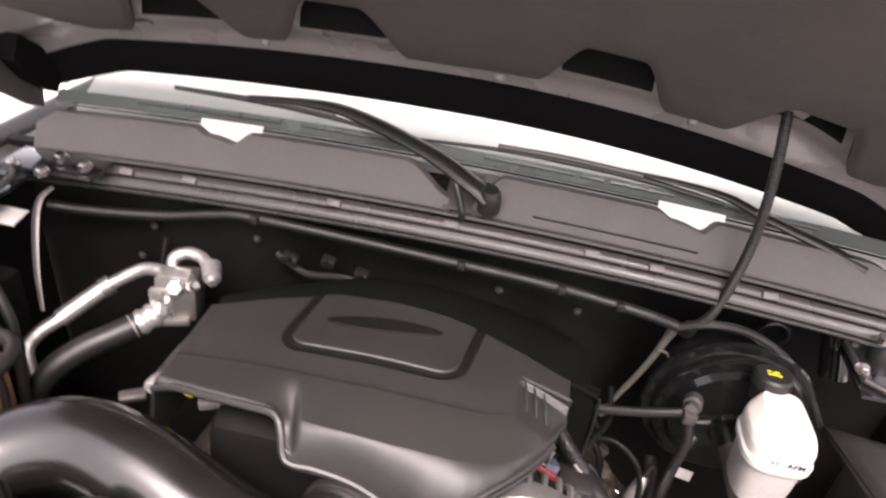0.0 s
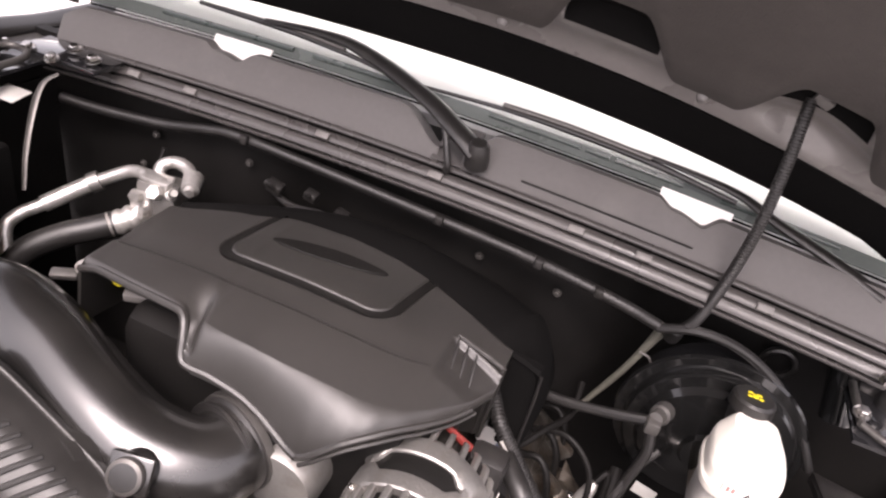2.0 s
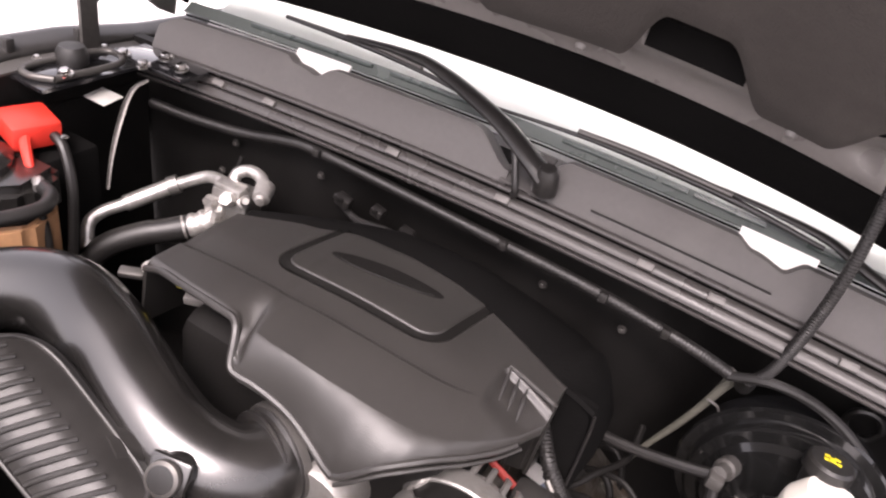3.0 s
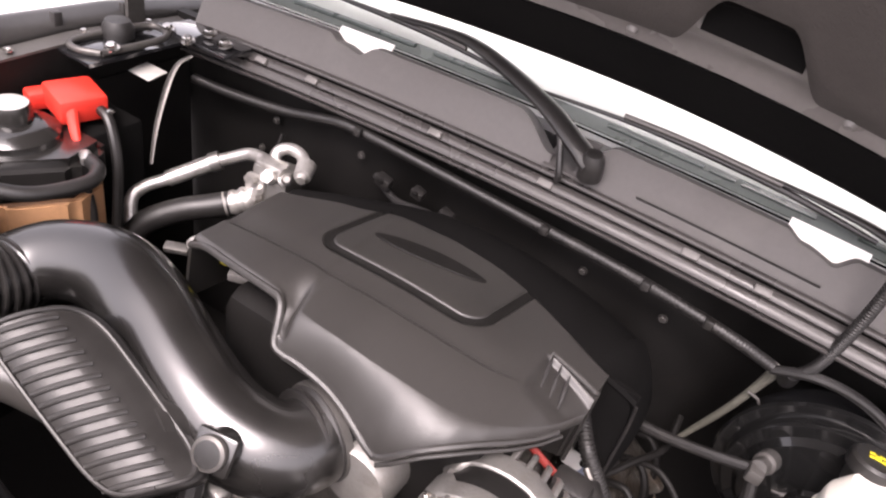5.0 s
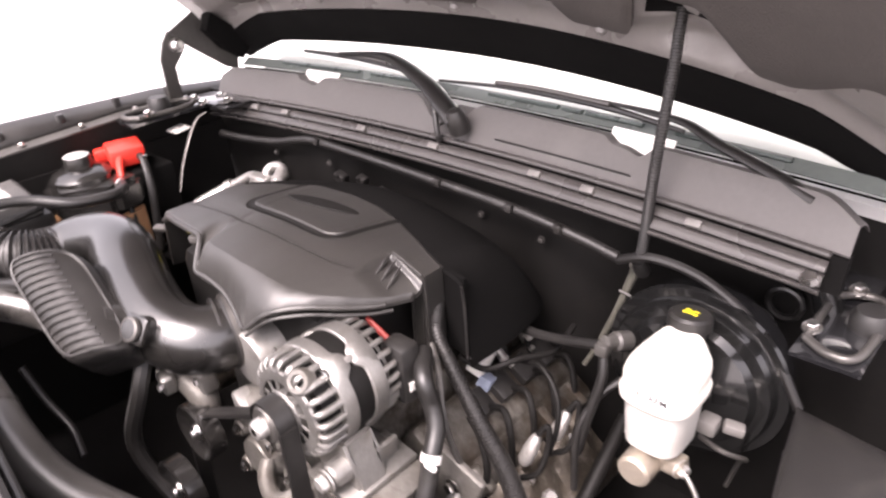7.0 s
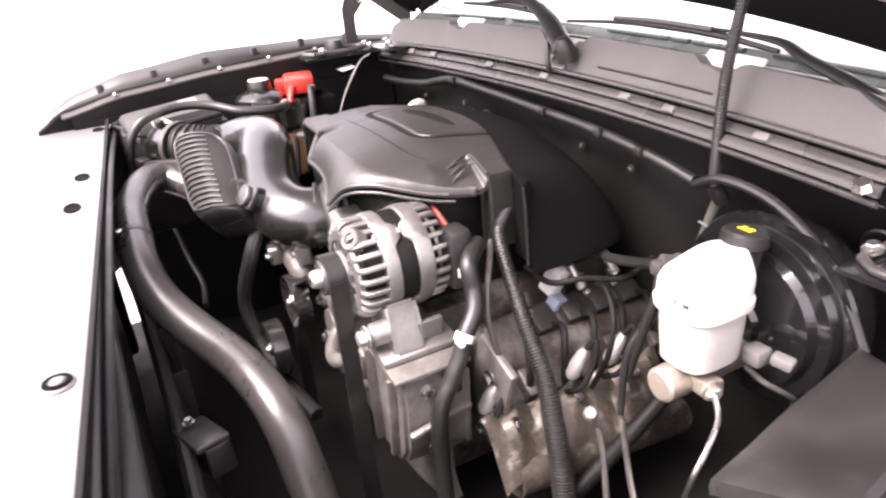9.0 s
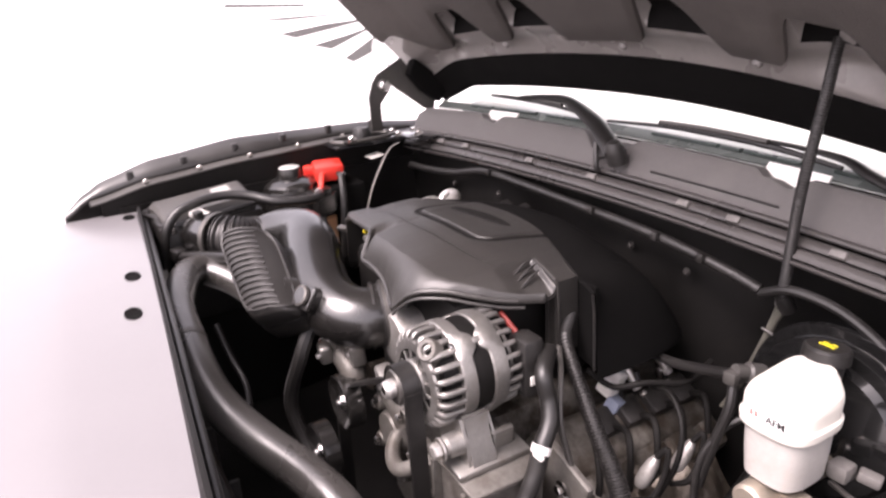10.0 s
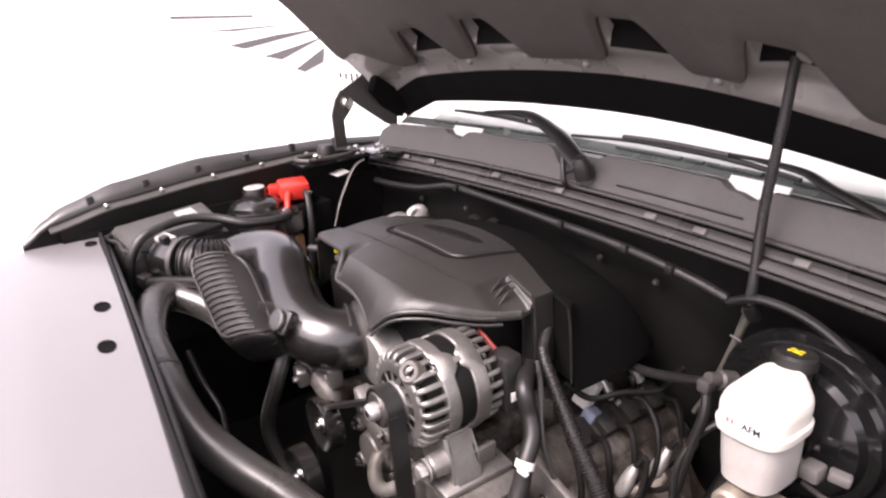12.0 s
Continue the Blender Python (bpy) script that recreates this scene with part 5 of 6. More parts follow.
def res_f(u, v):
    k = v * (len(secs) - 1)
    i = min(int(k), len(secs) - 2)
    z, a, b, dy = (p + (q - p) * (k - i) for p, q in zip(secs[i], secs[i + 1]))
    t = u * 2 * math.pi
    c, s = math.cos(t), math.sin(t)
    pw = 0.6
    return Vector((0.563 + a * math.copysign(abs(c) ** pw, c), 0.668 + dy + 0.87 * b * math.copysign(abs(s) ** pw, s), z))


g = sheet(bm, 40, 36, res_f)
bm.faces.new([g[i][36] for i in range(40)])
bm.faces.new([g[i][0] for i in range(39, -1, -1)])
bmesh.ops.remove_doubles(bm, verts=bm.verts, dist=0.0004)
part("tank", bm, M_RES, mc)
secs = [(0.925, 0.034, 0.048, 0.0), (0.932, 0.041, 0.055, 0.0), (0.97, 0.044, 0.058, 0.0), (1.008, 0.0455, 0.0595, 0.0)]
bm = bmesh.new()
g = sheet(bm, 40, 18, res_f)
bm.faces.new([g[i][18] for i in range(40)])
bm.faces.new([g[i][0] for i in range(39, -1, -1)])
bmesh.ops.remove_doubles(bm, verts=bm.verts, dist=0.0004)
part("lower_cup", bm, M_RES2, mc, "translucent lower cup, greyed by its plastic and by painted shade")
part("cap", lathe_bm([(0, 0.02), (0.027, 0.02), (0.031, 0.016), (0.032, 0.0), (0.026, -0.004), (0.024, -0.03), (0, -0.03)], aim((0.555, 0.745, 1.074), (0.0, 0.12, 1)), 28), M_BLACK, mc, "black screw cap")
CAPM = aim((0.555, 0.745, 1.074), (0.0, 0.12, 1))
for dx, dy, w, h in ((0.0, 0.0, 0.008, 0.010), (-0.008, 0.004, 0.006, 0.005), (0.008, 0.003, 0.006, 0.005), (-0.006, -0.006, 0.008, 0.004), (0.007, -0.006, 0.007, 0.004)):
    bm = box_bm((dx, dy, 0.0205), (w, h, 0.001), 0.0003, pose(0, 0, 0, 0, 0, dx * 2500))
    bmesh.ops.transform(bm, matrix=CAPM, verts=bm.verts)
    part("cap_print", bm, M_YELLOW, mc, "yellow printed mark")
# printed mark on the front of the tank
bm = box_bm((0.567, 0.6125, 1.036), (0.06, 0.0012, 0.017), 0.0004)
lab = part("label", bm, M_LABEL, mc, "white printed label")
word = bpy.data.curves.new("word", "FONT")
word.body, word.size, word.extrude, word.align_x = "AFM", 0.0145, 0.0002, "CENTER"
word.offset = 0.0003
tmp = new("word", word)
me = bpy.data.meshes.new_from_object(tmp)
bpy.data.objects.remove(tmp)
bm = bmesh.new()
bm.from_mesh(me)
bmesh.ops.transform(bm, matrix=Matrix.Translation((0.579, 0.6115, 1.0305)) @ pose(0, 0, 0, 90, 0, 0), verts=bm.verts)
part("lettering", bm, M_INK, lab, "black printed word", smooth=0)
for k in range(2):
    part("print_bar", box_bm((0.544 + 0.007 * k, 0.6117, 1.036), (0.004, 0.001, 0.008), 0), M_REDINK, lab)
cyl = thing("master_cylinder", "plated master cylinder with steel brake lines", "master cylinder", (0.54, 0.65, 0.92))
part("body", lathe_bm([(0, 0.563), (0.02, 0.563), (0.025, 0.567), (0.026, 0.60), (0.023, 0.605), (0.023, 0.75), (0, 0.75)], aim((0.556, 0.04, 0.90), (0, 1, 0)), 24), M_BRASS, cyl)
part("port", box_bm((0.585, 0.655, 0.903), (0.05, 0.03, 0.026), 0.005), M_BRASS, cyl)
bolt("fitting", (0.605, 0.65, 0.903), (1, -0.3, 0), 0.010, cyl, M_PIPE)
part("line", tube_bm([(0.615, 0.645, 0.903), (0.645, 0.62, 0.893), (0.665, 0.58, 0.875), (0.67, 0.55, 0.84), (0.67, 0.52, 0.76)], 0.004, n=6, seg=8), M_STEEL, cyl)
part("line", tube_bm([(0.60, 0.72, 0.91), (0.64, 0.705, 0.915), (0.665, 0.73, 0.895), (0.65, 0.76, 0.86), (0.63, 0.78, 0.78)], 0.004, n=6, seg=8), M_DARKSTEEL, cyl)
part("sensor", box_bm((0.607, 0.73, 0.93), (0.03, 0.03, 0.026), 0.006), M_CLIP, cyl)
part("sensor_plug", box_bm((0.64, 0.74, 0.933), (0.03, 0.02, 0.016), 0.004, pose(0, 0, 0, 0, 10, 20)), M_CLIP, cyl)
vac = thing("vacuum_hose", "black rubber vacuum hose to the booster", "hose", (0.38, 0.7, 1.0))
part("hose", tube_bm([(0.24, 0.745, 0.945), (0.31, 0.728, 0.962), (0.38, 0.718, 0.985), (0.44, 0.716, 1.004)], 0.0085, n=6, seg=10), M_RUBBER, vac)
part("drop", tube_bm([(0.442, 0.71, 1.0), (0.45, 0.695, 0.96), (0.44, 0.68, 0.9), (0.43, 0.66, 0.82)], 0.0085, n=6, seg=10), M_RUBBER, vac)
part("tee", box_bm((0.442, 0.708, 1.004), (0.022, 0.024, 0.022), 0.004), M_LID, vac, "grey plastic tee")

# ---- driver side ----
fuse = thing("fuse_box", "dark grey plastic fuse box with plain lid", "fuse box", (0.76, 0.52, 0.95))
bm = bmesh.new()
FB = [Vector(p) for p in ((0.70, 0.80, 0.97), (0.775, 0.46, 0.985), (0.90, 0.50, 1.02), (0.84, 0.76, 0.985))]
slab(bm, 14, 20, lambda u, v: FB[0].lerp(FB[3], u).lerp(FB[1].lerp(FB[2], u), v) + Vector((0, 0, -0.006 * step(0.06, 0, min(u, 1 - u, v, 1 - v)))), (0, 0, -0.02))
part("lid", bm, M_BLACK, fuse)
part("base", box_bm((0.80, 0.62, 0.85), (0.13, 0.24, 0.22), 0.008, pose(0, 0, 0, 0, 0, 12)), M_BLACK, fuse)
part("lid_edge", tube_bm([FB[0] + Vector((0.006, -0.006, -0.014)), FB[1].lerp(FB[0], 0.5) + Vector((-0.001, 0, -0.014)), FB[1] + Vector((0.004, 0, -0.014))], 0.005, n=5, seg=8), M_BLACK, fuse)
conduit = thing("hood_conduit", "black corrugated conduit rising to the hood", "conduit", (0.41, 0.83, 1.1))
part("sleeve", tube_bm([(0.435, 0.815, 1.11), (0.446, 0.803, 1.145), (0.454, 0.795, 1.21), (0.459, 0.795, 1.28), (0.461, 0.806, 1.345), (0.459, 0.825, 1.41), (0.455, 0.842, 1.462), (0.453, 0.85, 1.484)], 0.0085, n=10, seg=12, ribs=90, depth=0.1), M_RUBBER, conduit)
part("end_clip", box_bm((0.468, 0.848, 1.487), (0.026, 0.012, 0.016), 0.003, pose(0, 0, 0, 30, 20, 0)), M_CLIP, conduit, "pale plastic clip")
part("base_grommet", lathe_bm([(0, 0.016), (0.010, 0.016), (0.013, 0.0), (0.013, -0.02), (0, -0.02)], aim((0.43, 0.83, 1.09), (0, -0.6, 0.8)), 16), M_RUBBER, conduit)
main = thing("firewall_harness", "black wiring harness clipped along the firewall", "wiring harness", (0, 0.81, 1.15))
part("harness", tube_bm([(-0.70, 0.775, 1.118), (-0.62, 0.785, 1.118), (-0.50, 0.798, 1.128), (-0.41, 0.802, 1.148), (-0.35, 0.802, 1.157), (-0.2, 0.803, 1.154), (0.0, 0.802, 1.148), (0.185, 0.799, 1.142), (0.33, 0.80, 1.125), (0.40, 0.81, 1.105)], 0.0095, n=8, seg=12, ribs=220, depth=0.05), M_RUBBER, main)
part("branch", tube_bm([(0.40, 0.81, 1.10), (0.46, 0.805, 1.125), (0.53, 0.82, 1.11), (0.60, 0.825, 1.07), (0.66, 0.822, 1.01), (0.70, 0.815, 0.95)], 0.0075, n=8, seg=10), M_RUBBER, main)
for x, y, z in ((-0.33, 0.79, 1.158), (0.03, 0.79, 1.148), (0.20, 0.787, 1.142), (0.30, 0.789, 1.13)):
    part("clip", box_bm((x, y, z + 0.004), (0.014, 0.012, 0.016), 0.003), M_BLACK, main)
brd = thing("ground_strap", "grey-green braided lead to the firewall", "cable", (0.37, 0.84, 1.04))
part("braid", tube_bm([(0.414, 0.852, 1.07), (0.406, 0.848, 1.045), (0.396, 0.845, 1.01), (0.383, 0.843, 0.97), (0.368, 0.842, 0.93), (0.35, 0.84, 0.885), (0.335, 0.83, 0.85)], [0.010, 0.0075, 0.0062, 0.006, 0.0058, 0.005, 0.005], n=6, seg=10), M_BRAID, brd)
part("lug", box_bm((0.412, 0.856, 1.072), (0.024, 0.014, 0.018), 0.004, pose(0, 0, 0, 0, 20, 0)), M_CLIP, brd)
part("tie", tube_bm([(0.395, 0.832, 1.03), (0.412, 0.838, 1.022), (0.418, 0.842, 1.012)], 0.002, n=4, seg=6), M_CLIP, brd)
th = thing("grommet", "black rubber grommet ring in the firewall", "grommet", (0.60, 0.81, 1.12))
part("ring", tube_bm([(0.62 + 0.026 * math.cos(a * 0.785), 0.95, 1.03 + 0.026 * math.sin(a * 0.785)) for a in range(9)], 0.006, n=3, seg=8), M_RUBBER, th)
th = thing("headlamp_harness", "gloss black bracket beside the fender", "bracket", (0.72, 0.75, 1.1))
part("bracket", tube_bm([(0.66, 0.86, 1.16), (0.675, 0.88, 1.13), (0.695, 0.885, 1.08), (0.71, 0.87, 1.02)], 0.026, n=6, seg=14, flat=0.7), M_GLOSS, th)
part("bolt_head", lathe_bm([(0, 0.012), (0.01, 0.01), (0.012, 0)], aim((0.69, 0.765, 1.185), (0, -0.3, 1)), 6), M_STEEL, th)

# ---- passenger side ----
ac = thing("air_conditioning_lines", "bright aluminium air-conditioning pipes and block", "pipes", (-0.45, 0.7, 1.0))
part("block", box_bm((-0.435, 0.715, 1.035), (0.07, 0.055, 0.08), 0.006, pose(0, 0, 0, -8, 0, 10)), M_ALU, ac)
part("block_face", box_bm((-0.452, 0.685, 1.035), (0.04, 0.016, 0.05), 0.006, pose(0, 0, 0, 0, 0, 10)), M_PIPE, ac)
part("thin_pipe", tube_bm([(-0.405, 0.70, 1.078), (-0.45, 0.708, 1.078), (-0.495, 0.715, 1.07), (-0.53, 0.70, 1.052), (-0.557, 0.678, 1.036), (-0.60, 0.622, 1.006), (-0.618, 0.588, 0.995), (-0.62, 0.562, 0.98), (-0.602, 0.542, 0.94)], 0.0112, n=8, seg=14), M_PIPE, ac)
part("sleeve", tube_bm([(-0.557, 0.678, 1.036), (-0.58, 0.648, 1.02), (-0.60, 0.622, 1.006)], 0.0145, n=5, seg=14), M_PIPE, ac)
part("clamp", tube_bm([(-0.556, 0.679, 1.037), (-0.544, 0.691, 1.044)], 0.0175, n=2, seg=12), M_ALU, ac)
part("loop_pipe", tube_bm([(-0.45, 0.722, 1.07), (-0.452, 0.735, 1.088), (-0.434, 0.745, 1.098), (-0.405, 0.742, 1.098), (-0.382, 0.722, 1.092)], 0.0108, n=6, seg=14), M_PIPE, ac)
part("valve", lathe_bm([(0, 0.024), (0.008, 0.024), (0.010, 0.016), (0.015, 0.014), (0.017, -0.016), (0, -0.022)], aim((-0.372, 0.71, 1.095), (0.4, -0.8, -0.2)), 14), M_PIPE, ac)
part("hose_ferrule", tube_bm([(-0.452, 0.688, 1.018), (-0.47, 0.667, 1.006), (-0.488, 0.648, 0.998)], 0.0225, n=6, seg=16, ribs=3, depth=0.12), M_PIPE, ac)
part("thick_hose", tube_bm([(-0.482, 0.655, 1.0), (-0.51, 0.63, 0.99), (-0.544, 0.60, 0.978), (-0.58, 0.562, 0.955), (-0.61, 0.53, 0.91)], 0.0212, n=8, seg=18), M_RUBBER, ac, "thick black rubber hose")
for k in range(5):
    part("nut", lathe_bm([(0, 0.012), (0.007, 0.012), (0.008, 0)], aim((-0.452 + 0.014 * math.cos(k * 1.9), 0.677, 1.037 + 0.02 * math.sin(k * 1.9)), (0, -1, 0.2)), 6), M_PIPE, ac)
part("block_cap", lathe_bm([(0, 0.016), (0.012, 0.016), (0.014, 0.012), (0.014, 0.0), (0, 0.0)], aim((-0.425, 0.69, 1.066), (0.1, -0.8, 0.5)), 6), M_PIPE, ac)
part("service_port", lathe_bm([(0, 0.034), (0.006, 0.034), (0.008, 0.03), (0.008, 0.018), (0.012, 0.016), (0.012, 0.0), (0, 0.0)], aim((-0.41, 0.705, 1.06), (0.6, -0.5, 0.6)), 14), M_ALU, ac)
part("pipe_flange", box_bm((-0.432, 0.70, 1.085), (0.05, 0.03, 0.012), 0.004, pose(0, 0, 0, 0, 6, 12)), M_PIPE, ac)
part("lower_flange", box_bm((-0.43, 0.69, 1.0), (0.05, 0.035, 0.014), 0.004, pose(0, 0, 0, 0, -8, 10)), M_ALU, ac)
rod = thing("vapour_hose", "grey-black rubber hose along the cover's edge", "hose", (-0.31, 0.45, 1.12))
part("hose", tube_bm([(-0.317, 0.448, 1.118), (-0.312, 0.50, 1.12), (-0.30, 0.56, 1.122), (-0.285, 0.62, 1.118), (-0.265, 0.67, 1.10)], 0.0095, n=6, seg=12), M_HOSE, rod)
part("coupling", lathe_bm([(0, 0.016), (0.007, 0.016), (0.009, 0.012), (0.0105, 0.0), (0.0095, -0.012), (0, -0.012)], aim((-0.32, 0.437, 1.115), (-0.1, -0.9, 0.2)), 14), M_PIPE, rod, "bright quick coupling")
part("tab", box_bm((-0.345, 0.42, 1.10), (0.034, 0.016, 0.010), 0.003, pose(0, 0, 0, 10, 0, 30)), M_DARKSTEEL, rod)
tank = thing("coolant_tank", "coolant tank with orange coolant and black cap", "coolant tank", (-0.67, 0.4, 0.95))
bm = bmesh.new()
prism(bm, [(-0.578, 0.433, 0.93), (-0.632, 0.345, 0.93), (-0.745, 0.355, 0.93), (-0.75, 0.50, 0.93), (-0.60, 0.505, 0.93)], (0, 0, 0.128))
bmesh.ops.bevel(bm, geom=bm.edges[:], offset=0.012, segments=3, affect="EDGES")
part("lower_half", bm, M_COOL, tank, "translucent half showing orange coolant")
bm = bmesh.new()
prism(bm, [(-0.572, 0.434, 1.052), (-0.63, 0.338, 1.052), (-0.749, 0.349, 1.052), (-0.754, 0.507, 1.052), (-0.595, 0.512, 1.052)], (0, 0, 0.07))
bmesh.ops.bevel(bm, geom=bm.edges[:], offset=0.014, segments=4, affect="EDGES")
part("upper_half", bm, M_GLOSSTOP, tank, "black upper half")
part("dome", lathe_bm([(0.066, 0.0), (0.064, 0.012), (0.052, 0.022), (0.034, 0.027), (0.0, 0.028)], Matrix.Translation((-0.688, 0.42, 1.12)), 32), M_GLOSSTOP, tank)
part("cap", lathe_bm([(0, 0.022), (0.02, 0.022), (0.021, 0.025), (0.027, 0.025), (0.029, 0.02), (0.03, 0.0), (0, 0.0)], Matrix.Translation((-0.692, 0.422, 1.148)), 28), M_CAP, tank, "black screw cap")
# pale disc: the sky's glare on the gloss cap, painted as colour
part("cap_glare", lathe_bm([(0, 0.0265), (0.024, 0.0265), (0.0262, 0.025)], Matrix.Translation((-0.692, 0.422, 1.148)), 28), M_TAPE, tank, "pale disc painting sky glare on the cap top")
part("nipple", tube_bm([(-0.585, 0.46, 1.12), (-0.565, 0.45, 1.132), (-0.552, 0.44, 1.13)], 0.008, n=4, seg=10), M_PIPE, tank)
term = thing("battery_terminal_cover", "bright red plastic battery terminal cover", "terminal cover", (-0.69, 0.57, 1.12))
part("cover", box_bm((-0.69, 0.57, 1.138), (0.075, 0.075, 0.042), 0.007, pose(0, 0, 0, 0, 4, -14)), M_RED, term)
part("cover_step", box_bm((-0.735, 0.545, 1.132), (0.03, 0.05, 0.03), 0.006, pose(0, 0, 0, 0, 4, -14)), M_RED, term)
part("red_lead", tube_bm([(-0.665, 0.545, 1.138), (-0.64, 0.53, 1.122), (-0.62, 0.52, 1.102)], [0.0095, 0.008, 0.006], n=5, seg=10), M_RED, term)
part("black_lead", tube_bm([(-0.621, 0.52, 1.103), (-0.605, 0.515, 1.06), (-0.585, 0.51, 1.0), (-0.58, 0.50, 0.93)], 0.006, n=6, seg=10), M_RUBBER, term)
part("heavy_lead", tube_bm([(-0.655, 0.585, 1.135), (-0.625, 0.58, 1.125), (-0.60, 0.57, 1.08), (-0.59, 0.56, 1.02), (-0.59, 0.55, 0.93)], 0.0085, n=6, seg=10), M_RUBBER, term)
part("lead_tab", box_bm((-0.643, 0.588, 1.136), (0.028, 0.014, 0.006), 0.002), M_STEEL, term)
part("battery", box_bm((-0.695, 0.59, 1.02), (0.13, 0.12, 0.17), 0.01), M_SEAL, term, "black battery case")
term.location += Vector((0.0, -0.045, 0.01))
brace = thing("stay_bracket", "flat grey steel stay below the cowl corner", "bracket", (-0.64, 0.7, 1.1))
part("stay", tube_bm([(-0.645, 0.752, 1.188), (-0.655, 0.73, 1.175), (-0.648, 0.70, 1.145), (-0.625, 0.655, 1.09), (-0.605, 0.625, 1.04)], [0.004, 0.007, 0.008, 0.006, 0.004], n=6, seg=10, flat=0.4), M_DARKSTEEL, brace)
brace.location += Vector((0.01, -0.04, 0.012))
th = thing("warning_label", "pale sticker on the inner wing", "label", (-0.68, 0.66, 1.16))
part("sheet", box_bm((-0.685, 0.66, 1.165), (0.05, 0.04, 0.002), 0.0005, pose(0, 0, 0, 8, 0, 0)), M_TAPE, th)

# ---- clutter round the engine ----
random.seed(7)


def wire(name, pts, r, material, label, category, group="", ribs=0):
    """A thin line, hose or lead, as a thing with one part."""
    th = thing(name, label, category, pts[0], group)
    part("line", tube_bm(pts, r, n=6, seg=9, ribs=ribs), material, th)
    return th


wire("spark_lead", [(0.30, 0.55, 0.90), (0.33, 0.54, 0.88), (0.35, 0.53, 0.83), (0.34, 0.53, 0.76)], 0.006, M_MATT, "black spark plug lead over the head", "lead", "plug leads")
wire("engine_wire", [(0.24, 0.60, 0.96), (0.27, 0.63, 0.93), (0.30, 0.68, 0.935), (0.33, 0.74, 0.93), (0.33, 0.80, 0.95)], 0.0055, M_MATT, "black wire looped over the coils", "wire")
wire("engine_wire", [(0.29, 0.70, 0.915), (0.34, 0.69, 0.93), (0.385, 0.67, 0.90), (0.395, 0.65, 0.84), (0.38, 0.63, 0.78)], 0.0048, M_MATT, "thin black wire hanging beside the head", "wire")
wire("brake_hose", [(0.47, 0.72, 0.95), (0.445, 0.69, 0.92), (0.43, 0.66, 0.86), (0.44, 0.64, 0.76)], 0.006, M_RUBBER, "thin black hose below the reservoir", "hose")
wire("steel_pipe", [(0.49, 0.60, 0.80), (0.53, 0.57, 0.80), (0.60, 0.52, 0.80), (0.68, 0.47, 0.80)], 0.0045, M_STEEL, "thin bright brake pipe low in the bay", "pipe", "brake pipes")
wire("steel_pipe", [(0.46, 0.58, 0.77), (0.52, 0.54, 0.775), (0.60, 0.48, 0.775), (0.68, 0.42, 0.775)], 0.0045, M_STEEL, "thin dull brake pipe low in the bay", "pipe", "brake pipes")
wire("lower_hose", [(-0.12, 0.25, 1.02), (-0.105, 0.215, 0.96), (-0.13, 0.19, 0.86), (-0.10, 0.20, 0.78), (-0.02, 0.22, 0.72), (0.08, 0.24, 0.70)], 0.014, M_RUBBER, "black coolant hose behind the pulleys", "hose")
wire("fan_wire", [(-0.30, 0.11, 0.98), (-0.27, 0.12, 0.92), (-0.22, 0.13, 0.88), (-0.16, 0.12, 0.86)], 0.006, M_RUBBER, "black wire loop near the fan shroud", "wire")
wire("apron_cable", [(-0.50, 0.80, 1.08), (-0.505, 0.79, 1.04), (-0.50, 0.775, 1.0), (-0.49, 0.77, 0.94)], 0.004, M_RUBBER, "thin black cable hanging from the firewall", "cable")
wire("firewall_wire", [(-0.30, 0.82, 1.08), (-0.24, 0.80, 1.065), (-0.17, 0.795, 1.075), (-0.10, 0.80, 1.06), (-0.02, 0.80, 1.07)], 0.007, M_RUBBER, "black wire bundle low on the firewall", "wire")

for x, y, z, s in ((-0.27, 0.80, 1.09, 0.03), (-0.20, 0.80, 1.10, 0.024), (-0.14, 0.80, 1.085, 0.026)):
    th = thing("firewall_connector", "black electrical connector on the firewall", "connector", (x, y, z), "firewall connectors")
    part("shell", box_bm((x, y, z), (s, 0.02, s * 0.7), 0.004, pose(0, 0, 0, 10, 12, 0)), M_BLACK, th)
    part("latch", box_bm((x, y - 0.012, z + s * 0.2), (s * 0.4, 0.006, s * 0.25), 0.0015), M_MATT, th)
for x, z in ((-0.53, 1.09), (-0.56, 1.02), (-0.34, 1.10), (0.10, 1.09), (0.24, 1.08), (0.64, 1.10)):
    th = thing("firewall_stud", "small dark steel stud on the black firewall", "stud", (x, 0.835, z), "firewall studs")
    bolt("nut", (x, (0.832 if x < 0.3 else 0.955) - (0.035 * (x / 0.8) ** 2 if x < 0.3 else 0.0), z), (0, -1, 0), 0.005, th, M_DARKSTEEL)

sh = thing("fan_shroud", "black plastic fan shroud behind the radiator", "fan shroud", (0, 0.1, 0.8))
bm = bmesh.new()
slab(bm, 30, 14, lambda u, v: Vector((-0.62 + 1.24 * u, 0.0 + 0.04 * math.sin(v * 3.14) * math.sin(u * 3.14), 0.55 + 0.30 * v)), (0, 0.006, 0))
part("shell", bm, M_BLACK, sh)
for k in range(7):
    part("rib", box_bm((-0.54 + 0.18 * k, 0.03, 0.70), (0.008, 0.04, 0.26), 0.002), M_BLACK, sh)
part("top_rail", tube_bm([(-0.6, 0.0, 0.86), (-0.2, 0.012, 0.865), (0.2, 0.012, 0.865), (0.6, 0.0, 0.86)], 0.012, n=6, seg=10), M_BLACK, sh)
th = thing("relay_bracket", "small grey relay bracket low at the front", "bracket", (0.26, 0.035, 0.875))
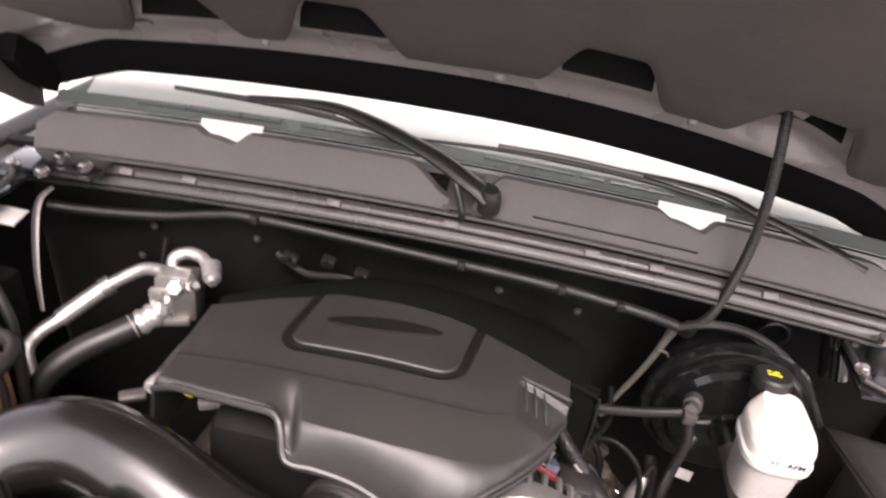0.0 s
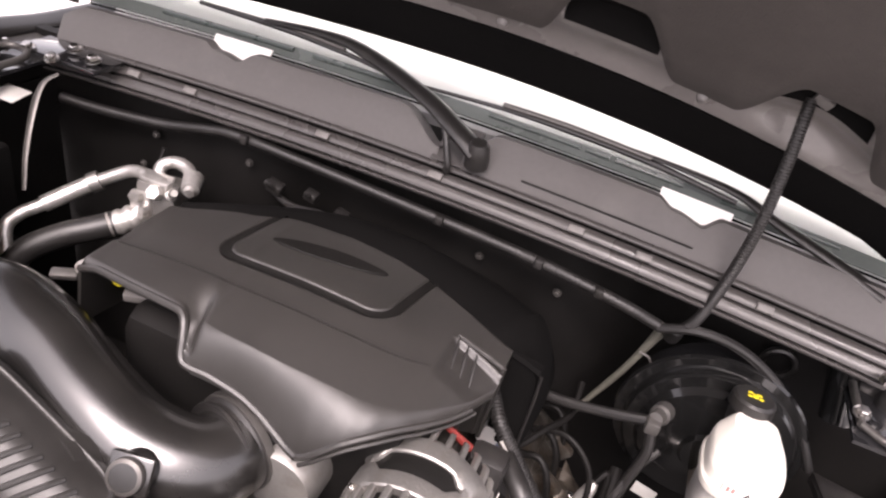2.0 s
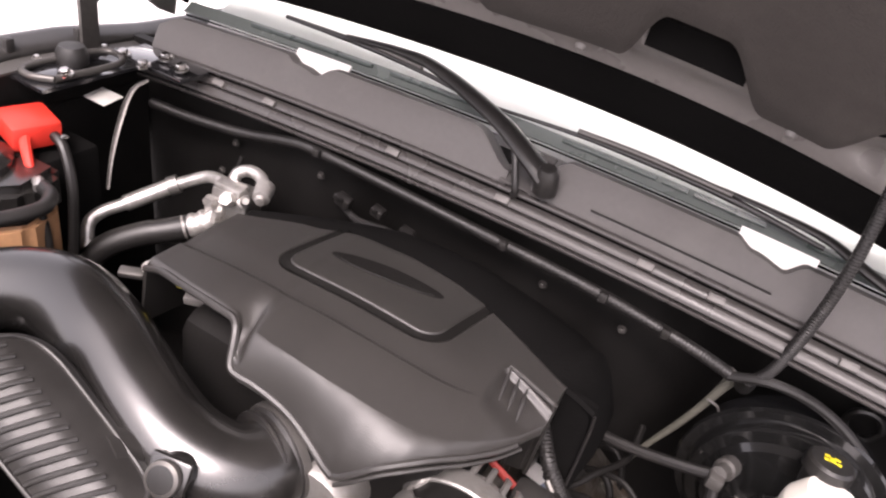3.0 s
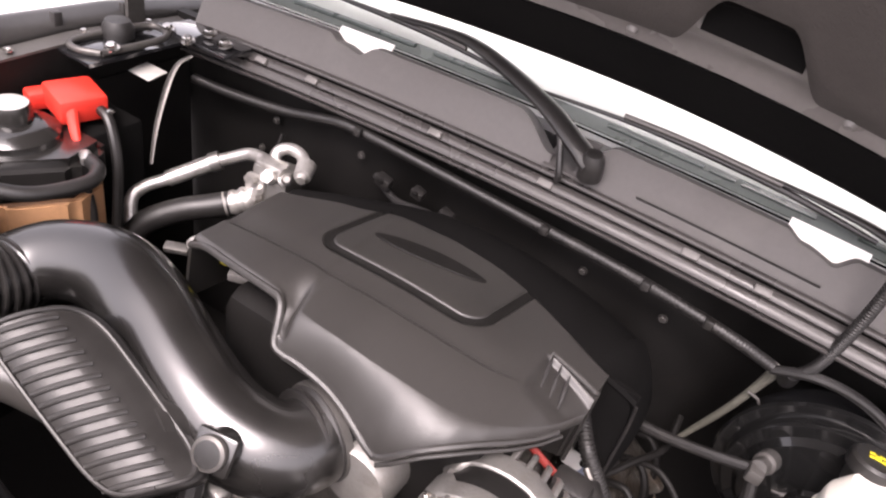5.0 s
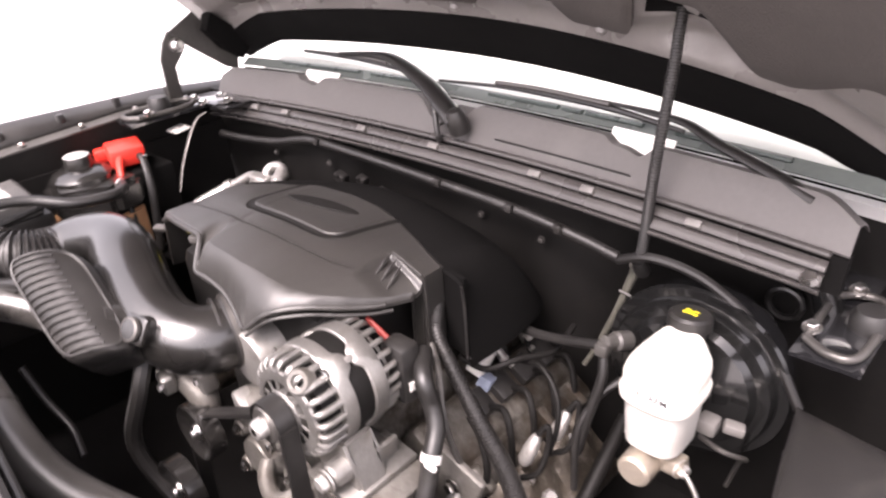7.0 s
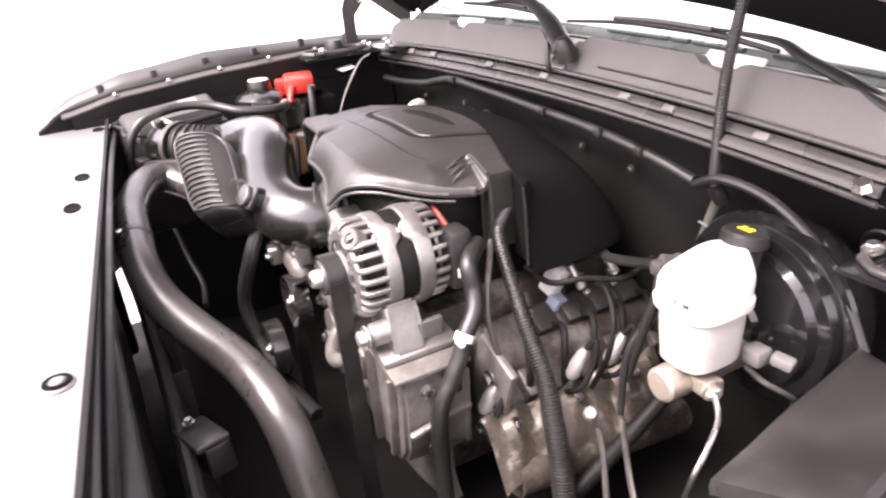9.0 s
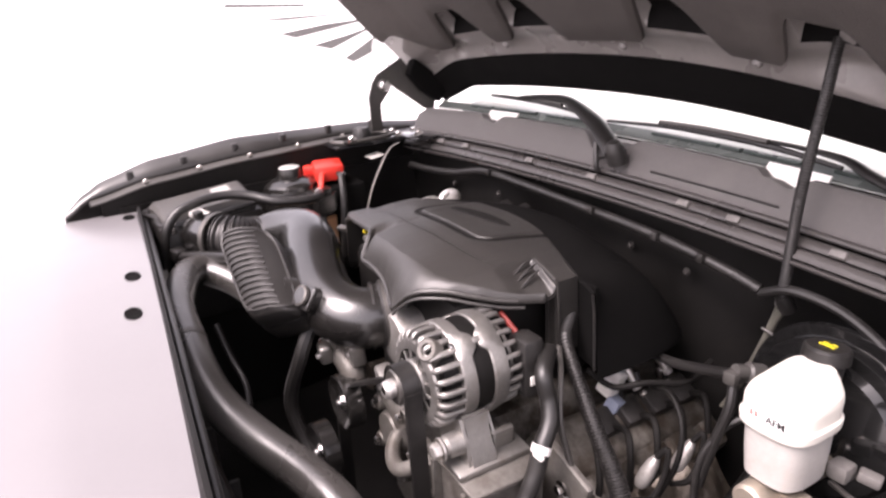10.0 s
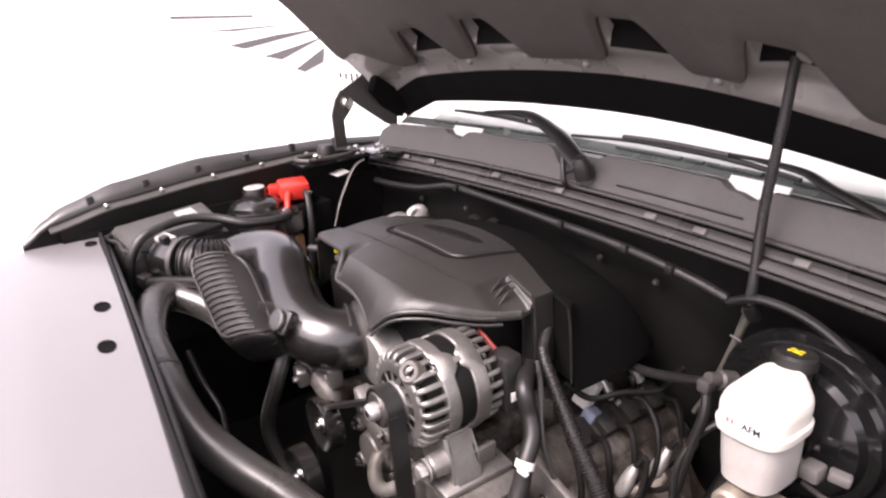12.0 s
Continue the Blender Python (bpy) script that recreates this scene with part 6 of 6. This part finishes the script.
part("plate", box_bm((0.26, 0.035, 0.875), (0.09, 0.05, 0.012), 0.004, pose(0, 0, 0, 0, -10, 15)), M_DARKSTEEL, th)
part("box", box_bm((0.27, 0.045, 0.845), (0.06, 0.04, 0.05), 0.006, pose(0, 0, 0, 0, -10, 15)), M_BLACK, th)
bolt("screw", (0.235, 0.025, 0.883), (0, 0, 1), 0.006, th)

# small things on the front of the engine
for (x, y, z), w, lab in (((-0.05, 0.30, 0.97), (0.05, 0.03, 0.05), "grey cast bracket beside the idler pulley"), ((-0.10, 0.26, 0.955), (0.03, 0.025, 0.04), "pale clip on the pulley bracket"), ((0.06, 0.31, 0.955), (0.06, 0.03, 0.035), "cast lug above the water pump")):
    th = thing("engine_bracket", lab, "bracket", (x, y, z), "engine brackets")
    part("casting", box_bm((x, y, z), w, 0.007, pose(0, 0, 0, 6, 12, -10), 3), M_ALU, th)
    bolt("bolt", (x + w[0] * 0.2, y - w[1] * 0.5, z), (0, -1, 0), 0.006, th)
th = thing("crank_sensor", "black round sensor with a three-spoke mark", "sensor", (0.29, 0.36, 0.74))
part("disc", lathe_bm([(0, -0.01), (0.03, -0.01), (0.034, -0.004), (0.034, 0.03), (0, 0.03)], aim((0.27, 0.335, 0.755), (0, 1, -0.2)), 24), M_BLACK, th)
for k in range(3):
    a = k * 2.094 + 0.5
    part("spoke_mark", tube_bm([(0.27, 0.323, 0.757), (0.27 + 0.02 * math.cos(a), 0.323, 0.757 + 0.02 * math.sin(a))], 0.002, n=2, seg=6), M_CLIP, th)
for x, y, z in ((0.332, 0.463, 0.80), (0.381, 0.602, 0.84), (0.393, 0.668, 0.85)):
    th = thing("spark_plug_shield", "pale metal heat shield over a spark plug", "plug shield", (x, y, z), "plug shields")
    part("shield", lathe_bm([(0, 0.03), (0.006, 0.03), (0.010, 0.02), (0.0125, 0.0), (0.012, -0.022), (0.008, -0.03), (0, -0.03)], aim((x, y, z), (0.25, 0.3, 0.9)), 16), M_PIPE, th)
    part("lead", tube_bm([(x + 0.008, y + 0.01, z + 0.028), (x + 0.02, y + 0.02, z + 0.045), (x + 0.026, y + 0.01, z + 0.01), (x + 0.022, y - 0.01, z - 0.03), (x - 0.005, y - 0.02, z - 0.05)], 0.005, n=6, seg=9), M_MATT, th)
th = thing("oil_filler_cap", "pale round plastic cap low beside the head", "cap", (0.40, 0.60, 0.77))
part("cap", lathe_bm([(0, 0.012), (0.009, 0.012), (0.0125, 0.007), (0.0125, -0.01), (0, -0.01)], aim((0.428, 0.59, 0.775), (0.5, -0.4, 0.7)), 8), M_CLIP, th)
th = thing("heat_shield", "stained brown steel heat shield over the exhaust", "heat shield", (0.42, 0.62, 0.78))
bm = bmesh.new()
slab(bm, 24, 10, lambda u, v: Vector((0.355 + 0.07 * v, 0.43 + 0.36 * u, 0.785 - 0.09 * v ** 1.5 + 0.012 * math.sin(u * 17) * math.sin(v * 3.14) + 0.008 * math.sin(u * 41 + v * 5))), (0.002, 0, -0.002))
part("shield", bm, M_RUST, th)
for k in range(3):
    bolt("bolt", (0.38, 0.48 + 0.12 * k, 0.775), (0.3, 0, 1), 0.007, th)
th = thing("steering_shaft", "dark steering shaft low beside the booster", "shaft", (0.45, 0.7, 0.7))
part("rod", tube_bm([(0.44, 0.80, 0.80), (0.45, 0.62, 0.70), (0.46, 0.45, 0.62)], 0.014, n=5, seg=12), M_MATT, th)
